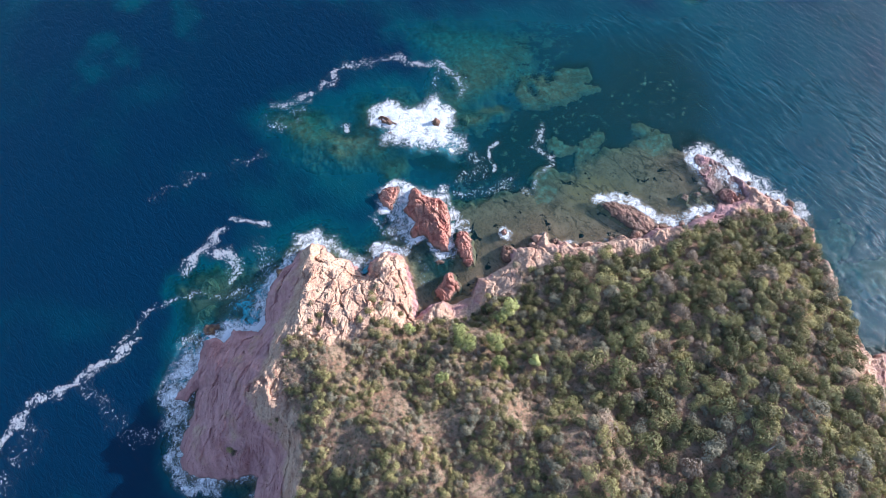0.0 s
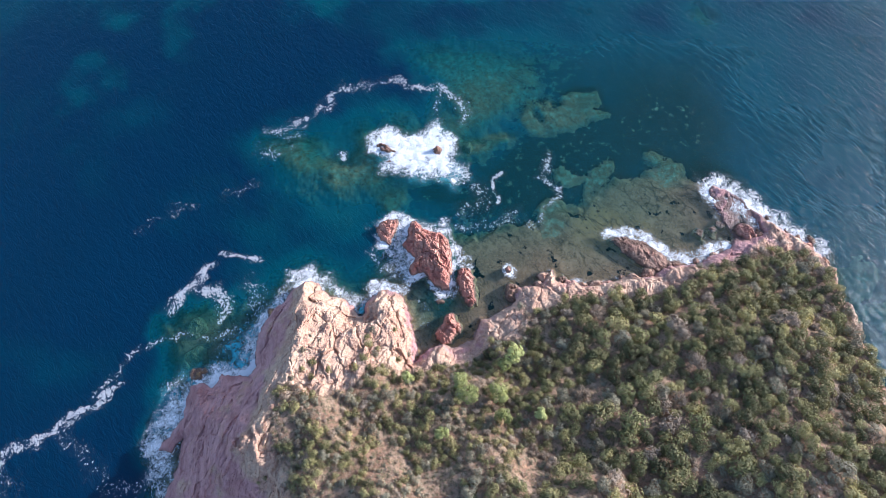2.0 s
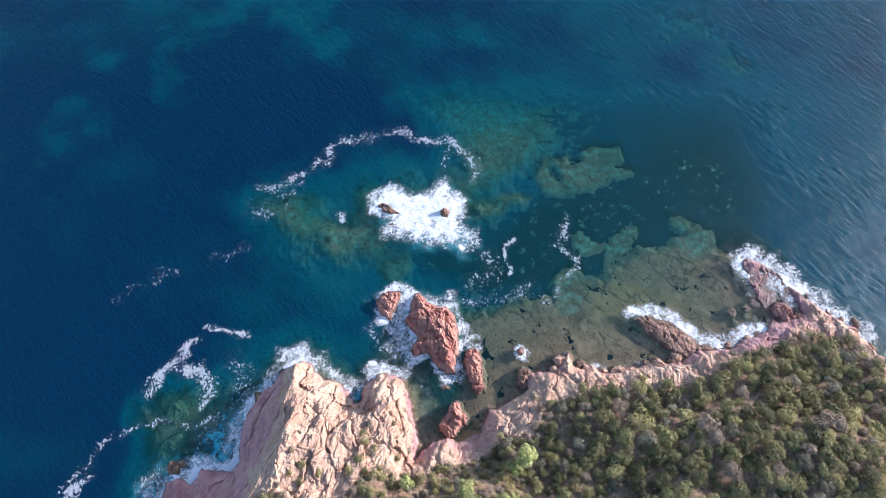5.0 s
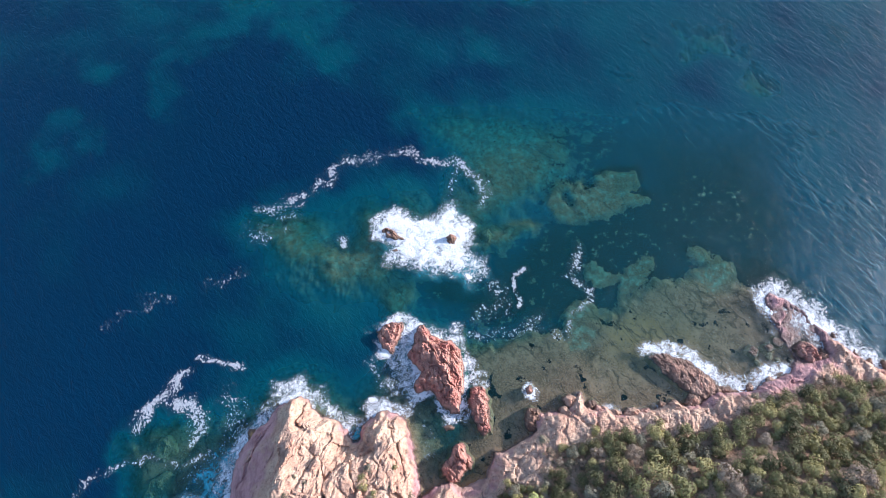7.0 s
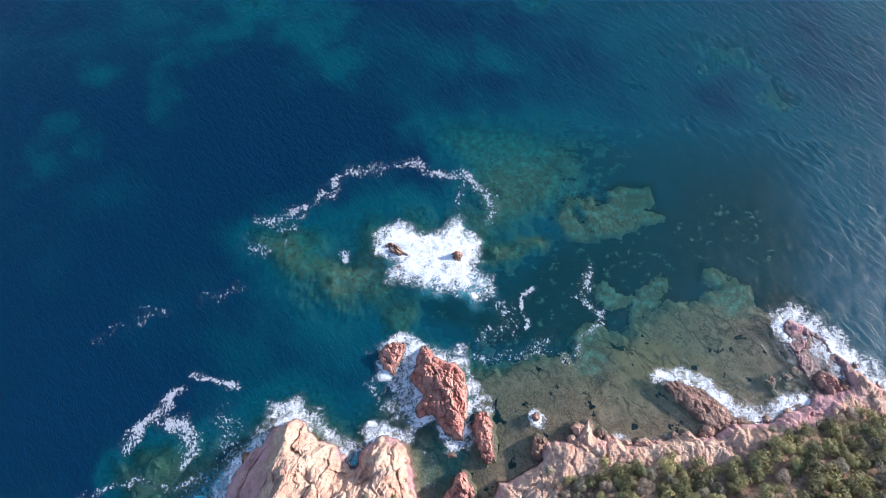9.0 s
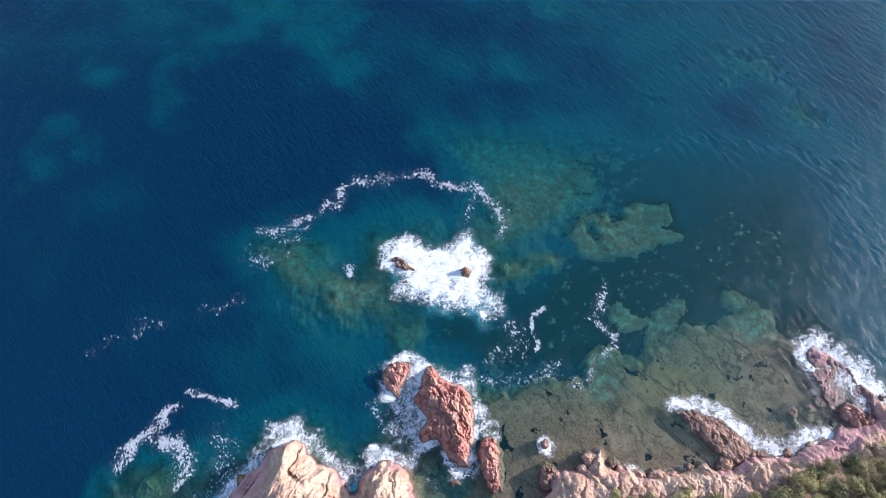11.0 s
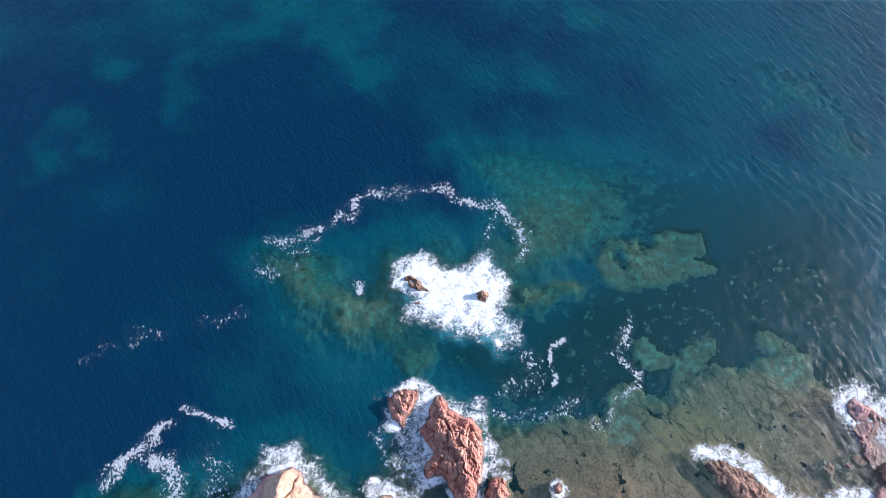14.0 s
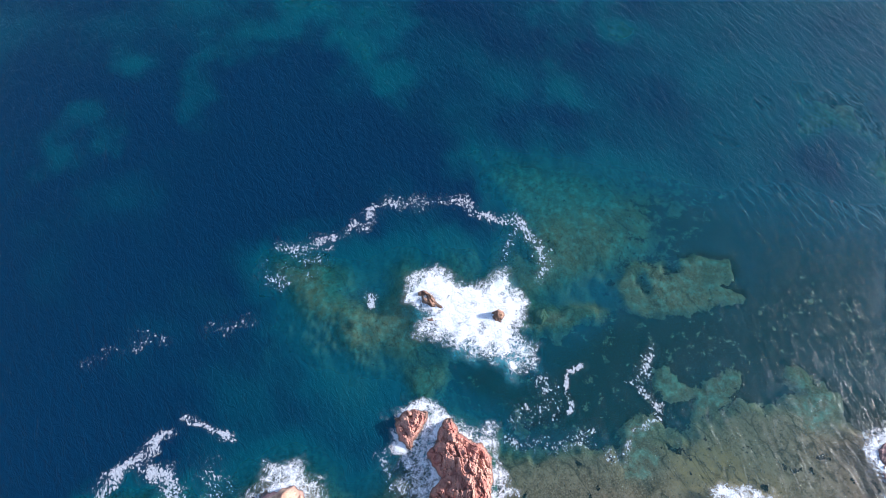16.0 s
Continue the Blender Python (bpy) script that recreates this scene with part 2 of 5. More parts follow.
# spot heights of the hill: east, north, height
HILL = [(-24, 22, 10), (-31, 17.4, 9.7), (-26, 13, 8.9), (-26, 30.5, 9), (-21.5, 32.7, 8.1), (-16, 38.8, 6), (-9.3, 43.4, 4),
        (-12, 27.3, 7.7), (0.8, 21, 8), (4.8, 27.3, 6.5), (13, 34.8, 3.6), (23.7, 35.8, 4.2), (20, 21.5, 6.5), (34, 23.6, 6.8),
        (46, 33, 6.7), (63, 34, 7.2), (70, 18, 8), (59, 13.4, 10), (64, 50, 2.4), (37, 11.8, 8.2), (23, 9, 11.2), (6.5, 12.4, 11)]
HILL += [(-8, 7, 13), (19, 47, 2), (40, 47, 2.4), (0, 33, 3), (10, 38, 2.4), (-5, 33, 5), (58, 67, 0.4), (62, 62, 1.0), (70, 57, 1.4),
         (0, -30, 16), (60, -30, 14), (-30, -25, 12), (2.5, 34.5, 0.5), (5.5, 36.5, 0.6), (76, 44, 4), (78, 30, 5), (84, 24, 0.8),
         (-20, 14, 11.8), (-22, 7, 11.4), (-28, 8, 8.2), (-26, 36, 8.6), (-26, 41, 7.4), (-25.5, 45, 5.2), (-21.5, 41, 5.6), (-19.5, 43.5, 4.0), (-12, 39, 5.2)]
# sea bed: outline, depth, softness of its edge, what covers it
# sunlit crags on the slab: east, north, size
KNOLLS = [(-33.1, 18.1, 1.3), (-31.3, 19.1, 1.4), (-28.4, 11.2, 1.0), (-24.6, 11.2, 1.6), (-23.5, 13.9, 1.9)]
BED = [(REEF_N, 4.3, 9, "reef"), (REEF_W, 3.6, 11, "silt"), (REEF_C, 3.2, 8, "silt"), (GOLD_W, 1.9, 6, "reef"), (REEF_CORE, 3.0, 6, "reef"), (MEADOW, 3.3, 2.5, "weed"),
       (PLATE_C, 3.8, 1.6, "reef"), (PLATE_A, 2.5, 1.0, "reef"), (PLATE_B, 2.6, 1.0, "reef"), (REEF_TONGUE, 2.6, 1.2, "reef"), (GREEN_M, 3.0, 2.2, "silt"), (REEF_SW, 2.7, 5, "rock"),
       (LAGOON, 0.8, 2.2, "lagoon"), (SAND_TEAL, 1.7, 1.6, "sand"), (SAND_NE, 1.9, 1.6, "sand"), (SAND_MID, 2.4, 0.9, "sand")]
# pale shoals in the deep water: east, north, size
SHOALS = [(4, 145, 8), (11, 143, 6), (-62, 111, 6), (-59, 124, 6), (-36, 130, 7), (-76, 115, 5), (-27, 122, 5), (55, 130, 6), (3, 127, 5), (-78, 102, 6), (-54, 128, 6), (-81, 92, 5),
          (64, 119, 4), (-52, 134, 7), (84, 52, 5), (90, 44, 6)]

FLAT_POINT = [(56.3, 68.2), (58.9, 69.2), (62.7, 67.0), (64.7, 64.0), (64.7, 61.1), (62.0, 58.5), (58.9, 60.1), (56.9, 61.6)]
LITTLE_BEACH = [(47.8, 55.1), (50.9, 56.5), (54.2, 58.1), (57.6, 59.6), (58.2, 58.5), (55.0, 56.6), (52.1, 55.2), (49.0, 54.1)]
COVE = [(0.6, 38.2), (4.0, 40.7), (6.4, 41.1), (6.2, 38.9), (5.2, 36.6), (1.6, 36.4)]


def coast_distance(x, y):
    wx = x + 0.55 * cloud(x, y, 3.2, 11, 3) + 0.2 * plain_noise(x, y, 0.8, 15)
    wy = y + 0.55 * cloud(x, y, 3.2, 21, 3) + 0.2 * plain_noise(x, y, 0.8, 25)
    return inside(COAST, wx, wy)


def thicket_distance(x, y):
    return inside(THICKET, x + 1.1 * cloud(x, y, 4, 31, 3), y + 1.1 * cloud(x, y, 4, 35, 3))


def terrain(x, y):
    """Height of the ground and of the sea bed, with the shares of soil, sea grass and sand."""
    shape = x.shape
    x, y = x.ravel(), y.ravel()
    d = coast_distance(x, y)
    hill, weight = 0, 0
    for hx, hy, hz in HILL:
        w = 1 / ((x - hx) ** 2 + (y - hy) ** 2 + 12) ** 2
        hill, weight = hill + w * hz, weight + w
    hill = hill / weight
    soil = step(-0.3, 1.2, thicket_distance(x, y)) * step(0.5, 2.0, d)
    steep = mix(1.25, 0.95, step(-22, -28, x))
    steep = mix(steep, 3.2, step(68, 76, x) * step(58, 50, y))
    hill = hill + 0.8 * step(-25, -30, x) * step(34, 26, y)
    edge = 0.35 + steep * np.maximum(d, 0)
    west = inside(WEST_FACE, x + 0.7 * cloud(x, y, 3, 47, 3), y)
    lee = step(-0.4, 1.2, west)
    face = 0.4 + (hill - 0.4) * (np.maximum(d, 0) / (np.maximum(d, 0) + np.maximum(west, 0) + 0.02)) ** 0.9
    edge = mix(edge, np.minimum(0.35 + 2.4 * np.maximum(d, 0), face), lee)
    k = 1.0
    m = np.clip(0.5 + 0.5 * (edge - hill) / k, 0, 1)
    land = mix(edge, hill, m) - k * m * (1 - m)
    # rock: broken crags in the sun, a long jointed slab on the lee side
    bare = 1 - soil
    rock = (bare > 0.01) & (d > 0)
    u, v = (x * 0.97 - y * 0.24)[rock], (x * 0.24 + y * 0.97)[rock]
    crag = np.zeros(x.shape)
    crag[rock] = crags(u, v, 51, 1.7) * 0.62 + 0.30 * crags(u, v, 351, 0.7)
    bend = u + 0.5 * cloud(u, v, 4, 441, 3)
    plate, seam = blocks(bend, v * 0.28, 1.5, 461, 0.5)
    cleft = step(0.055, 0.0, np.abs(cloud(bend, v * 0.14, 2.6, 471, 3)))
    slab = 0.30 * plate + 0.34 * cloud(bend, v * 0.3, 2.4, 475, 4) - 0.08 * step(0.16, 0, seam) - 0.24 * cleft + 0.10 * cloud(u, v * 0.7, 0.7, 491, 3)
    jag = 0.4 * cloud(x[rock], y[rock], 1.5, 481, 3)
    for kx, ky, kr in KNOLLS:
        knoll = step(1.3, 0.3, np.sqrt((x[rock] - kx) ** 2 + (y[rock] - ky) ** 2) / kr + jag)
        slab = slab + knoll * (0.9 + 0.7 * crag[rock])
    crag[rock] = mix(crag[rock], slab, lee[rock])
    rough = bare * step(0.0, 1.2, d) * mix(0.62, 1.0, step(1.5, 4.5, hill))
    flat = step(-1.6, 0.6, inside(FLAT_POINT, x, y))
    beach = np.maximum(step(-0.9, 0.5, inside(LITTLE_BEACH, x, y)), step(-0.9, 0.5, inside(COVE, x, y)))
    land = mix(land, 0.03 + 0.035 * np.clip(d, 0, 6), flat)
    land = mix(land, 0.22 + 0.16 * np.clip(d, 0, 4), beach)
    rough = rough * (1 - 0.5 * flat) * (1 - 0.95 * beach)
    rough = mix(rough, 0.42, flat)
    land = land + rough * crag + soil * (0.22 * cloud(x, y, 3, 81) + 0.5 * cloud(x, y, 11, 85, 2))
    # sea bed
    deep = mix(14, 10.0, step(-48, -18, x) * step(98, 66, y)) + 3.0 * cloud(x, y, 20, 91, 5) - 1.8 * step(100, 132, y)
    deep = mix(deep, 9.0 + 2.0 * cloud(x, y, 16, 93, 4), step(0, 40, x))
    deep = mix(deep, 7.4 + 2.0 * cloud(x, y, 16, 95, 3), step(44, 70, x) * step(110, 80, y))
    deep = mix(deep, 4.8, step(12, 26, x) * step(74, 58, x) * step(116, 102, y) * step(66, 74, y))
    shoal = np.zeros(x.shape)
    fray = 1.0 * cloud(x, y, 7, 97, 5)
    for sx, sy, sr in SHOALS:
        shoal = np.maximum(shoal, step(1.5, 0.0, np.sqrt((x - sx) ** 2 + (y - sy) ** 2) / sr + fray))
    deep = deep - 4.5 * shoal * step(5, 9, deep)
    grass = np.zeros(x.shape)
    sand = np.zeros(x.shape)
    warm = np.zeros(x.shape)
    lagoon = np.zeros(x.shape)
    bx, by = cloud(x, y, 5, 101, 5), cloud(x, y, 5, 105, 5)
    for outline, depth, soft, what in BED:
        ox, oy = zip(*outline)
        close = (d < 1) & (x > min(ox) - 16) & (x < max(ox) + 16) & (y > min(oy) - 16) & (y < max(oy) + 16)
        wild = min(2.4, 1.0 + 0.4 * soft)
        f = np.zeros(x.shape)
        f[close] = step(-soft, soft * 0.6, inside(outline, x[close] + wild * bx[close], y[close] + wild * by[close]))
        slope = f
        if what == "weed":
            slope = np.zeros(x.shape)
            slope[close] = step(-8.0, 4.8, inside(outline, x[close] + bx[close], y[close] + by[close]))
        deep = mix(deep, np.clip(0.4 + 0.085 * np.maximum(-d, 0), 0, 2.0) if what == "lagoon" else depth, slope)
        if what == "weed":
            grass = np.maximum(grass, f)
            warm = warm * (1 - f)
        else:
            grass = grass * (1 - f)
        if what == "sand":
            sand = np.maximum(sand, 0.42 * f)
        elif what == "silt":
            sand = np.maximum(sand, 0.4 * f)
        elif what == "reef":
            sand = mix(sand, 0.46 if outline is GOLD_W else (0.52 if outline is REEF_N else 0.38), f)
            grass = np.maximum(grass, 0.04 * f)
            warm = np.maximum(warm, 0.6 * f if outline is GOLD_W else 0.16 * f)
        elif what == "lagoon":
            lagoon, sand = f, sand * (1 - f)
        elif what != "weed":
            sand = sand * (1 - f)
    warm = np.maximum(warm * (1 - lagoon), lagoon * step(-5, 2.5, inside(OCHRE_BED, x + 2 * bx, y + 2 * by)))
    warm = np.maximum(warm, 0.9 * step(-1.5, 0.5, inside(COVE, x + 0.5 * bx, y + 0.5 * by)))
    patch = cloud(x, y, 6.5, 111, 4)
    tuft = step(0.30, 0.65, cloud(x, y, 2.6, 425, 5)) * lagoon
    grass = np.maximum(grass * step(-0.85, -0.6, patch), 0.56 * tuft * (1 - 0.7 * sand))
    grass = np.maximum(np.minimum(grass, 0.74), step(6, 44, x + 9 * cloud(x, y, 12, 431, 3)) * step(3.0, 3.8, deep))
    grass = grass * (1 - step(0.1, 0.5, shoal))
    sand = np.maximum(sand, 0.4 * shoal)
    deep = np.maximum(deep - 0.3 * cloud(x, y, 7, 121, 2) * step(8, 3, deep) * step(1.0, 2.5, deep), 0.25)
    # extra depth off the western slab darkens the water like the cliff's shadow
    shelf = 0.15 + np.maximum(-d, 0) * mix(0.42, mix(0.85, 1.3, step(-6, -16, x)), np.clip(step(-6, -18, x) + step(55, 66, x), 0, 1)) + 2.5 * step(60, 70, x) * step(-0.5, -3, d) + np.maximum(-d, 0) * step(30, 18, y) * step(-30, -40, x)
    deep = np.minimum(deep, shelf)
    deepness = deep + 0.15 * step(0, -1, d)
    # the bed falls off gently below the first metres
    bed = -np.where(deep > 1, 1 + (deep - 1) * 0.35, deep) - 0.15 * step(0, -1, d)
    high = np.where(d > 0, land, mix(bed, np.maximum(bed, 0.3 + d), step(-0.4, 0, d)))
    return [a.reshape(shape) for a in (high, soil, grass, sand, d, deepness, beach, warm)]


def swell(x, y):
    u, v = x * 0.69 - y * 0.72, x * 0.72 + y * 0.69
    return 0.006 * plain_noise(u / 3.2, v, 2.6, 131) + 0.009 * plain_noise(u / 2.5, v, 6.5, 135)


# ---- materials ----
def surface(name):
    mat = bpy.data.materials.new(name)
    mat.use_nodes = True
    nt = mat.node_tree
    return mat, nt, nt.nodes["Principled BSDF"]


def node(nt, kind, inputs=(), **settings):
    n = nt.nodes.new("ShaderNode" + kind)
    for k, v in settings.items():
        setattr(n, k, v)
    for key, value in dict(inputs).items():
        if isinstance(value, bpy.types.NodeSocket):
            nt.links.new(value, n.inputs[key])
        else:
            n.inputs[key].default_value = value
    return n


def place(nt, scale=(1, 1, 1), turn=0.0):
    at = node(nt, "TexCoord").outputs["Object"]
    return node(nt, "Mapping", {"Vector": at, "Scale": [1 / s for s in scale], "Rotation": (0, 0, radians(turn))}, vector_type="TEXTURE").outputs[0]


def speckle(nt, at, scale, detail=5.0, rough=0.6, bend=0.0):
    return node(nt, "TexNoise", {"Vector": at, "Scale": scale, "Detail": detail, "Roughness": rough, "Distortion": bend}).outputs[0]


def ramp(nt, value, low, high):
    return node(nt, "MapRange", {"Value": value, "From Min": low, "From Max": high}, interpolation_type="SMOOTHSTEP").outputs[0]


def blend(nt, f, a, b, how="MIX"):
    n = node(nt, "Mix", data_type="RGBA", blend_type=how)
    for key, value in ((0, f), (6, a), (7, b)):
        if isinstance(value, bpy.types.NodeSocket):
            nt.links.new(value, n.inputs[key])
        else:
            n.inputs[key].default_value = value if key == 0 else (*value, 1)
    return n.outputs[2]


def calc(nt, op, a, b=0.0, clamp=False):
    n = node(nt, "Math", operation=op, use_clamp=clamp)
    for key, value in ((0, a), (1, b)):
        if isinstance(value, bpy.types.NodeSocket):
            nt.links.new(value, n.inputs[key])
        else:
            n.inputs[key].default_value = value
    return n.outputs[0]


def share(nt, name):
    return node(nt, "Attribute", attribute_name=name).outputs["Fac"]


def rock_colour(nt, pale, red, dark, bias=0.0):
    """Weathered porphyry: pale crust, red beds, dark joints, and a wet dark foot at the water."""
    at = place(nt)
    beds = place(nt, (1.0, 0.28, 1.0), 14)
    c = blend(nt, ramp(nt, speckle(nt, at, 0.22, 8, 0.66, 0.6), 0.40 + bias, 0.62 + bias), pale, red)
    c = blend(nt, ramp(nt, speckle(nt, beds, 0.9, 6, 0.68), 0.50, 0.72), c, (red[0] * 0.72, red[1] * 0.6, red[2] * 0.62))
    c = blend(nt, ramp(nt, speckle(nt, at, 2.4, 8, 0.74), 0.50, 0.72), c, dark)
    c = blend(nt, ramp(nt, speckle(nt, at, 1.3, 6, 0.7), 0.55, 0.72), c, (pale[0] * 1.15, pale[1] * 1.2, pale[2] * 1.15))
    bent = node(nt, "VectorMath", {0: node(nt, "TexNoise", {"Vector": at, "Scale": 0.7, "Detail": 4.0}).outputs[1], 3: 0.9}, operation="SCALE").outputs[0]
    torn = node(nt, "VectorMath", {0: beds, 1: bent}, operation="ADD").outputs[0]
    joints = node(nt, "TexVoronoi", {"Vector": torn, "Scale": 1.3}, feature="DISTANCE_TO_EDGE").outputs["Distance"]
    c = blend(nt, calc(nt, "MULTIPLY", ramp(nt, joints, 0.06, 0.0), 0.14), c, dark)
    high = node(nt, "SeparateXYZ", {0: node(nt, "NewGeometry").outputs["Position"]}).outputs[2]
    wet = ramp(nt, calc(nt, "ADD", high, calc(nt, "MULTIPLY", speckle(nt, at, 0.8, 4), -0.9)), 0.15, -0.40)
    c = blend(nt, wet, c, (0.13, 0.070, 0.046))
    algae = ramp(nt, calc(nt, "ADD", high, calc(nt, "MULTIPLY", speckle(nt, at, 1.5, 4), 0.35)), 0.08, -0.12)
    whole = calc(nt, "SUBTRACT", 1.0, share(nt, "soil"))
    relief = node(nt, "Bump", {"Strength": 1.0, "Distance": 0.30, "Height": calc(nt, "ADD", speckle(nt, at, 1.9, 10, 0.74),
                  calc(nt, "MULTIPLY", calc(nt, "MULTIPLY", ramp(nt, joints, 0.0, 0.10), 0.07), whole))}).outputs[0]
    return c, wet, algae, relief, at, high


def make_ground():
    mat, nt, out = surface("ground")
    c, wet, algae, relief, at, high = rock_colour(nt, (0.60, 0.41, 0.295), (0.50, 0.295, 0.205), (0.20, 0.115, 0.085), 0.005)
    # purple-red rock; over the western face this colour also carries its shade and skylight
    c = blend(nt, calc(nt, "MULTIPLY", ramp(nt, calc(nt, "ADD", share(nt, "red"), calc(nt, "MULTIPLY", calc(nt, "SUBTRACT", speckle(nt, at, 0.9, 5), 0.5), 0.8)), 0.3, 0.8), 0.88), c, blend(nt, ramp(nt, speckle(nt, place(nt, (1.0, 0.22, 1.0), 14), 0.55, 9, 0.72), 0.36, 0.66), (0.60, 0.330, 0.325), (0.36, 0.165, 0.170)))
    c = blend(nt, calc(nt, "MULTIPLY", wet, 0.8), c, (0.085, 0.047, 0.032))
    c = blend(nt, share(nt, "beach"), c, blend(nt, speckle(nt, at, 1.5, 6, 0.7), (0.40, 0.235, 0.18), (0.50, 0.315, 0.25)))
    # soil with dry grass and low litter
    earth = blend(nt, ramp(nt, speckle(nt, at, 0.35, 5, 0.6), 0.4, 0.62), (0.30, 0.172, 0.11), (0.38, 0.255, 0.17))
    earth = blend(nt, ramp(nt, speckle(nt, at, 1.7, 6, 0.7), 0.47, 0.63), earth, (0.115, 0.10, 0.05))
    earth = blend(nt, ramp(nt, speckle(nt, at, 5.0, 5, 0.75), 0.56, 0.7), earth, (0.40, 0.30, 0.215))
    c = blend(nt, ramp(nt, calc(nt, "ADD", share(nt, "soil"), calc(nt, "MULTIPLY", speckle(nt, at, 1.2, 5), 0.5)), 0.55, 0.85), c, earth)
    # sea bed: algae-grown reef with long joints, sand pockets, sea grass
    reef = blend(nt, ramp(nt, speckle(nt, at, 0.35, 7, 0.68, 0.5), 0.36, 0.66), (0.18, 0.100, 0.060), (0.39, 0.218, 0.134))
    reef = blend(nt, ramp(nt, speckle(nt, place(nt, (0.45, 1.0, 1), -50), 1.6, 7, 0.72), 0.48, 0.66), reef, (0.15, 0.095, 0.058))
    reef = blend(nt, ramp(nt, speckle(nt, at, 4.5, 7, 0.8), 0.47, 0.62), reef, (0.44, 0.262, 0.165))
    reef = blend(nt, calc(nt, "MULTIPLY", share(nt, "warm"), ramp(nt, speckle(nt, at, 0.6, 6, 0.7), 0.30, 0.58)), reef, (0.46, 0.235, 0.11))
    reef = blend(nt, ramp(nt, speckle(nt, at, 2.6, 7, 0.78), 0.53, 0.66), reef, (0.075, 0.06, 0.038))
    seam = speckle(nt, place(nt, (0.16, 1.0, 1), -52), 0.55, 6, 0.62, 0.3)
    seam = ramp(nt, calc(nt, "ABSOLUTE", calc(nt, "SUBTRACT", seam, 0.5)), 0.030, 0.004)
    reef = blend(nt, calc(nt, "MULTIPLY", seam, calc(nt, "MULTIPLY", ramp(nt, speckle(nt, at, 0.12, 4, 0.6), 0.46, 0.62), 0.45)), reef, (0.03, 0.03, 0.02))
    bent = node(nt, "VectorMath", {0: node(nt, "TexNoise", {"Vector": at, "Scale": 0.4, "Detail": 5.0}).outputs[1], 3: 2.5}, operation="SCALE").outputs[0]
    slabs = node(nt, "VectorMath", {0: place(nt, (0.30, 1.0, 1), -48), 1: bent}, operation="ADD").outputs[0]
    crack = node(nt, "TexVoronoi", {"Vector": slabs, "Scale": 0.26}, feature="DISTANCE_TO_EDGE").outputs["Distance"]
    reef = blend(nt, calc(nt, "MULTIPLY", ramp(nt, crack, 0.05, 0.0), calc(nt, "MULTIPLY", ramp(nt, speckle(nt, at, 0.14, 4, 0.6), 0.44, 0.56), 0.6)), reef, (0.025, 0.027, 0.02))
    silt = blend(nt, ramp(nt, speckle(nt, at, 1.1, 7, 0.7), 0.40, 0.62), (0.24, 0.225, 0.155), (0.42, 0.395, 0.28))
    bedding = blend(nt, ramp(nt, calc(nt, "ADD", share(nt, "sand"), calc(nt, "MULTIPLY", calc(nt, "SUBTRACT", speckle(nt, at, 0.7, 7, 0.7), 0.5), 1.1)), 0.32, 0.58), reef, silt)
    weed = calc(nt, "ADD", share(nt, "grass"), calc(nt, "MULTIPLY", calc(nt, "SUBTRACT", speckle(nt, at, 0.5, 10, 0.76), 0.5), 3.0))
    bedding = blend(nt, ramp(nt, weed, 0.38, 0.54), bedding, (0.005, 0.011, 0.014))
    c = blend(nt, algae, c, bedding)
    nt.links.new(c, out.inputs["Base Color"])
    nt.links.new(calc(nt, "SUBTRACT", 0.9, calc(nt, "MULTIPLY", algae, 0.75)), relief.node.inputs["Strength"])
    nt.links.new(relief, out.inputs["Normal"])
    nt.links.new(calc(nt, "MULTIPLY", calc(nt, "SUBTRACT", 1.0, algae, clamp=True), 0.4), out.inputs["Specular IOR Level"])
    nt.links.new(calc(nt, "MULTIPLY_ADD", wet, -0.4), out.inputs["Roughness"])
    out.inputs["Roughness"].links[0].from_node.inputs[2].default_value = 0.9
    return mat


def make_rock(name, pale, red, dark):
    mat, nt, out = surface(name)
    c, wet, algae, relief, at, high = rock_colour(nt, pale, red, dark)
    c = blend(nt, calc(nt, "MULTIPLY", algae, 0.8), c, (0.30, 0.20, 0.10))
    nt.links.new(c, out.inputs["Base Color"])
    nt.links.new(relief, out.inputs["Normal"])
    nt.links.new(calc(nt, "MULTIPLY_ADD", wet, -0.3), out.inputs["Roughness"])
    out.inputs["Roughness"].links[0].from_node.inputs[2].default_value = 0.88
    return mat


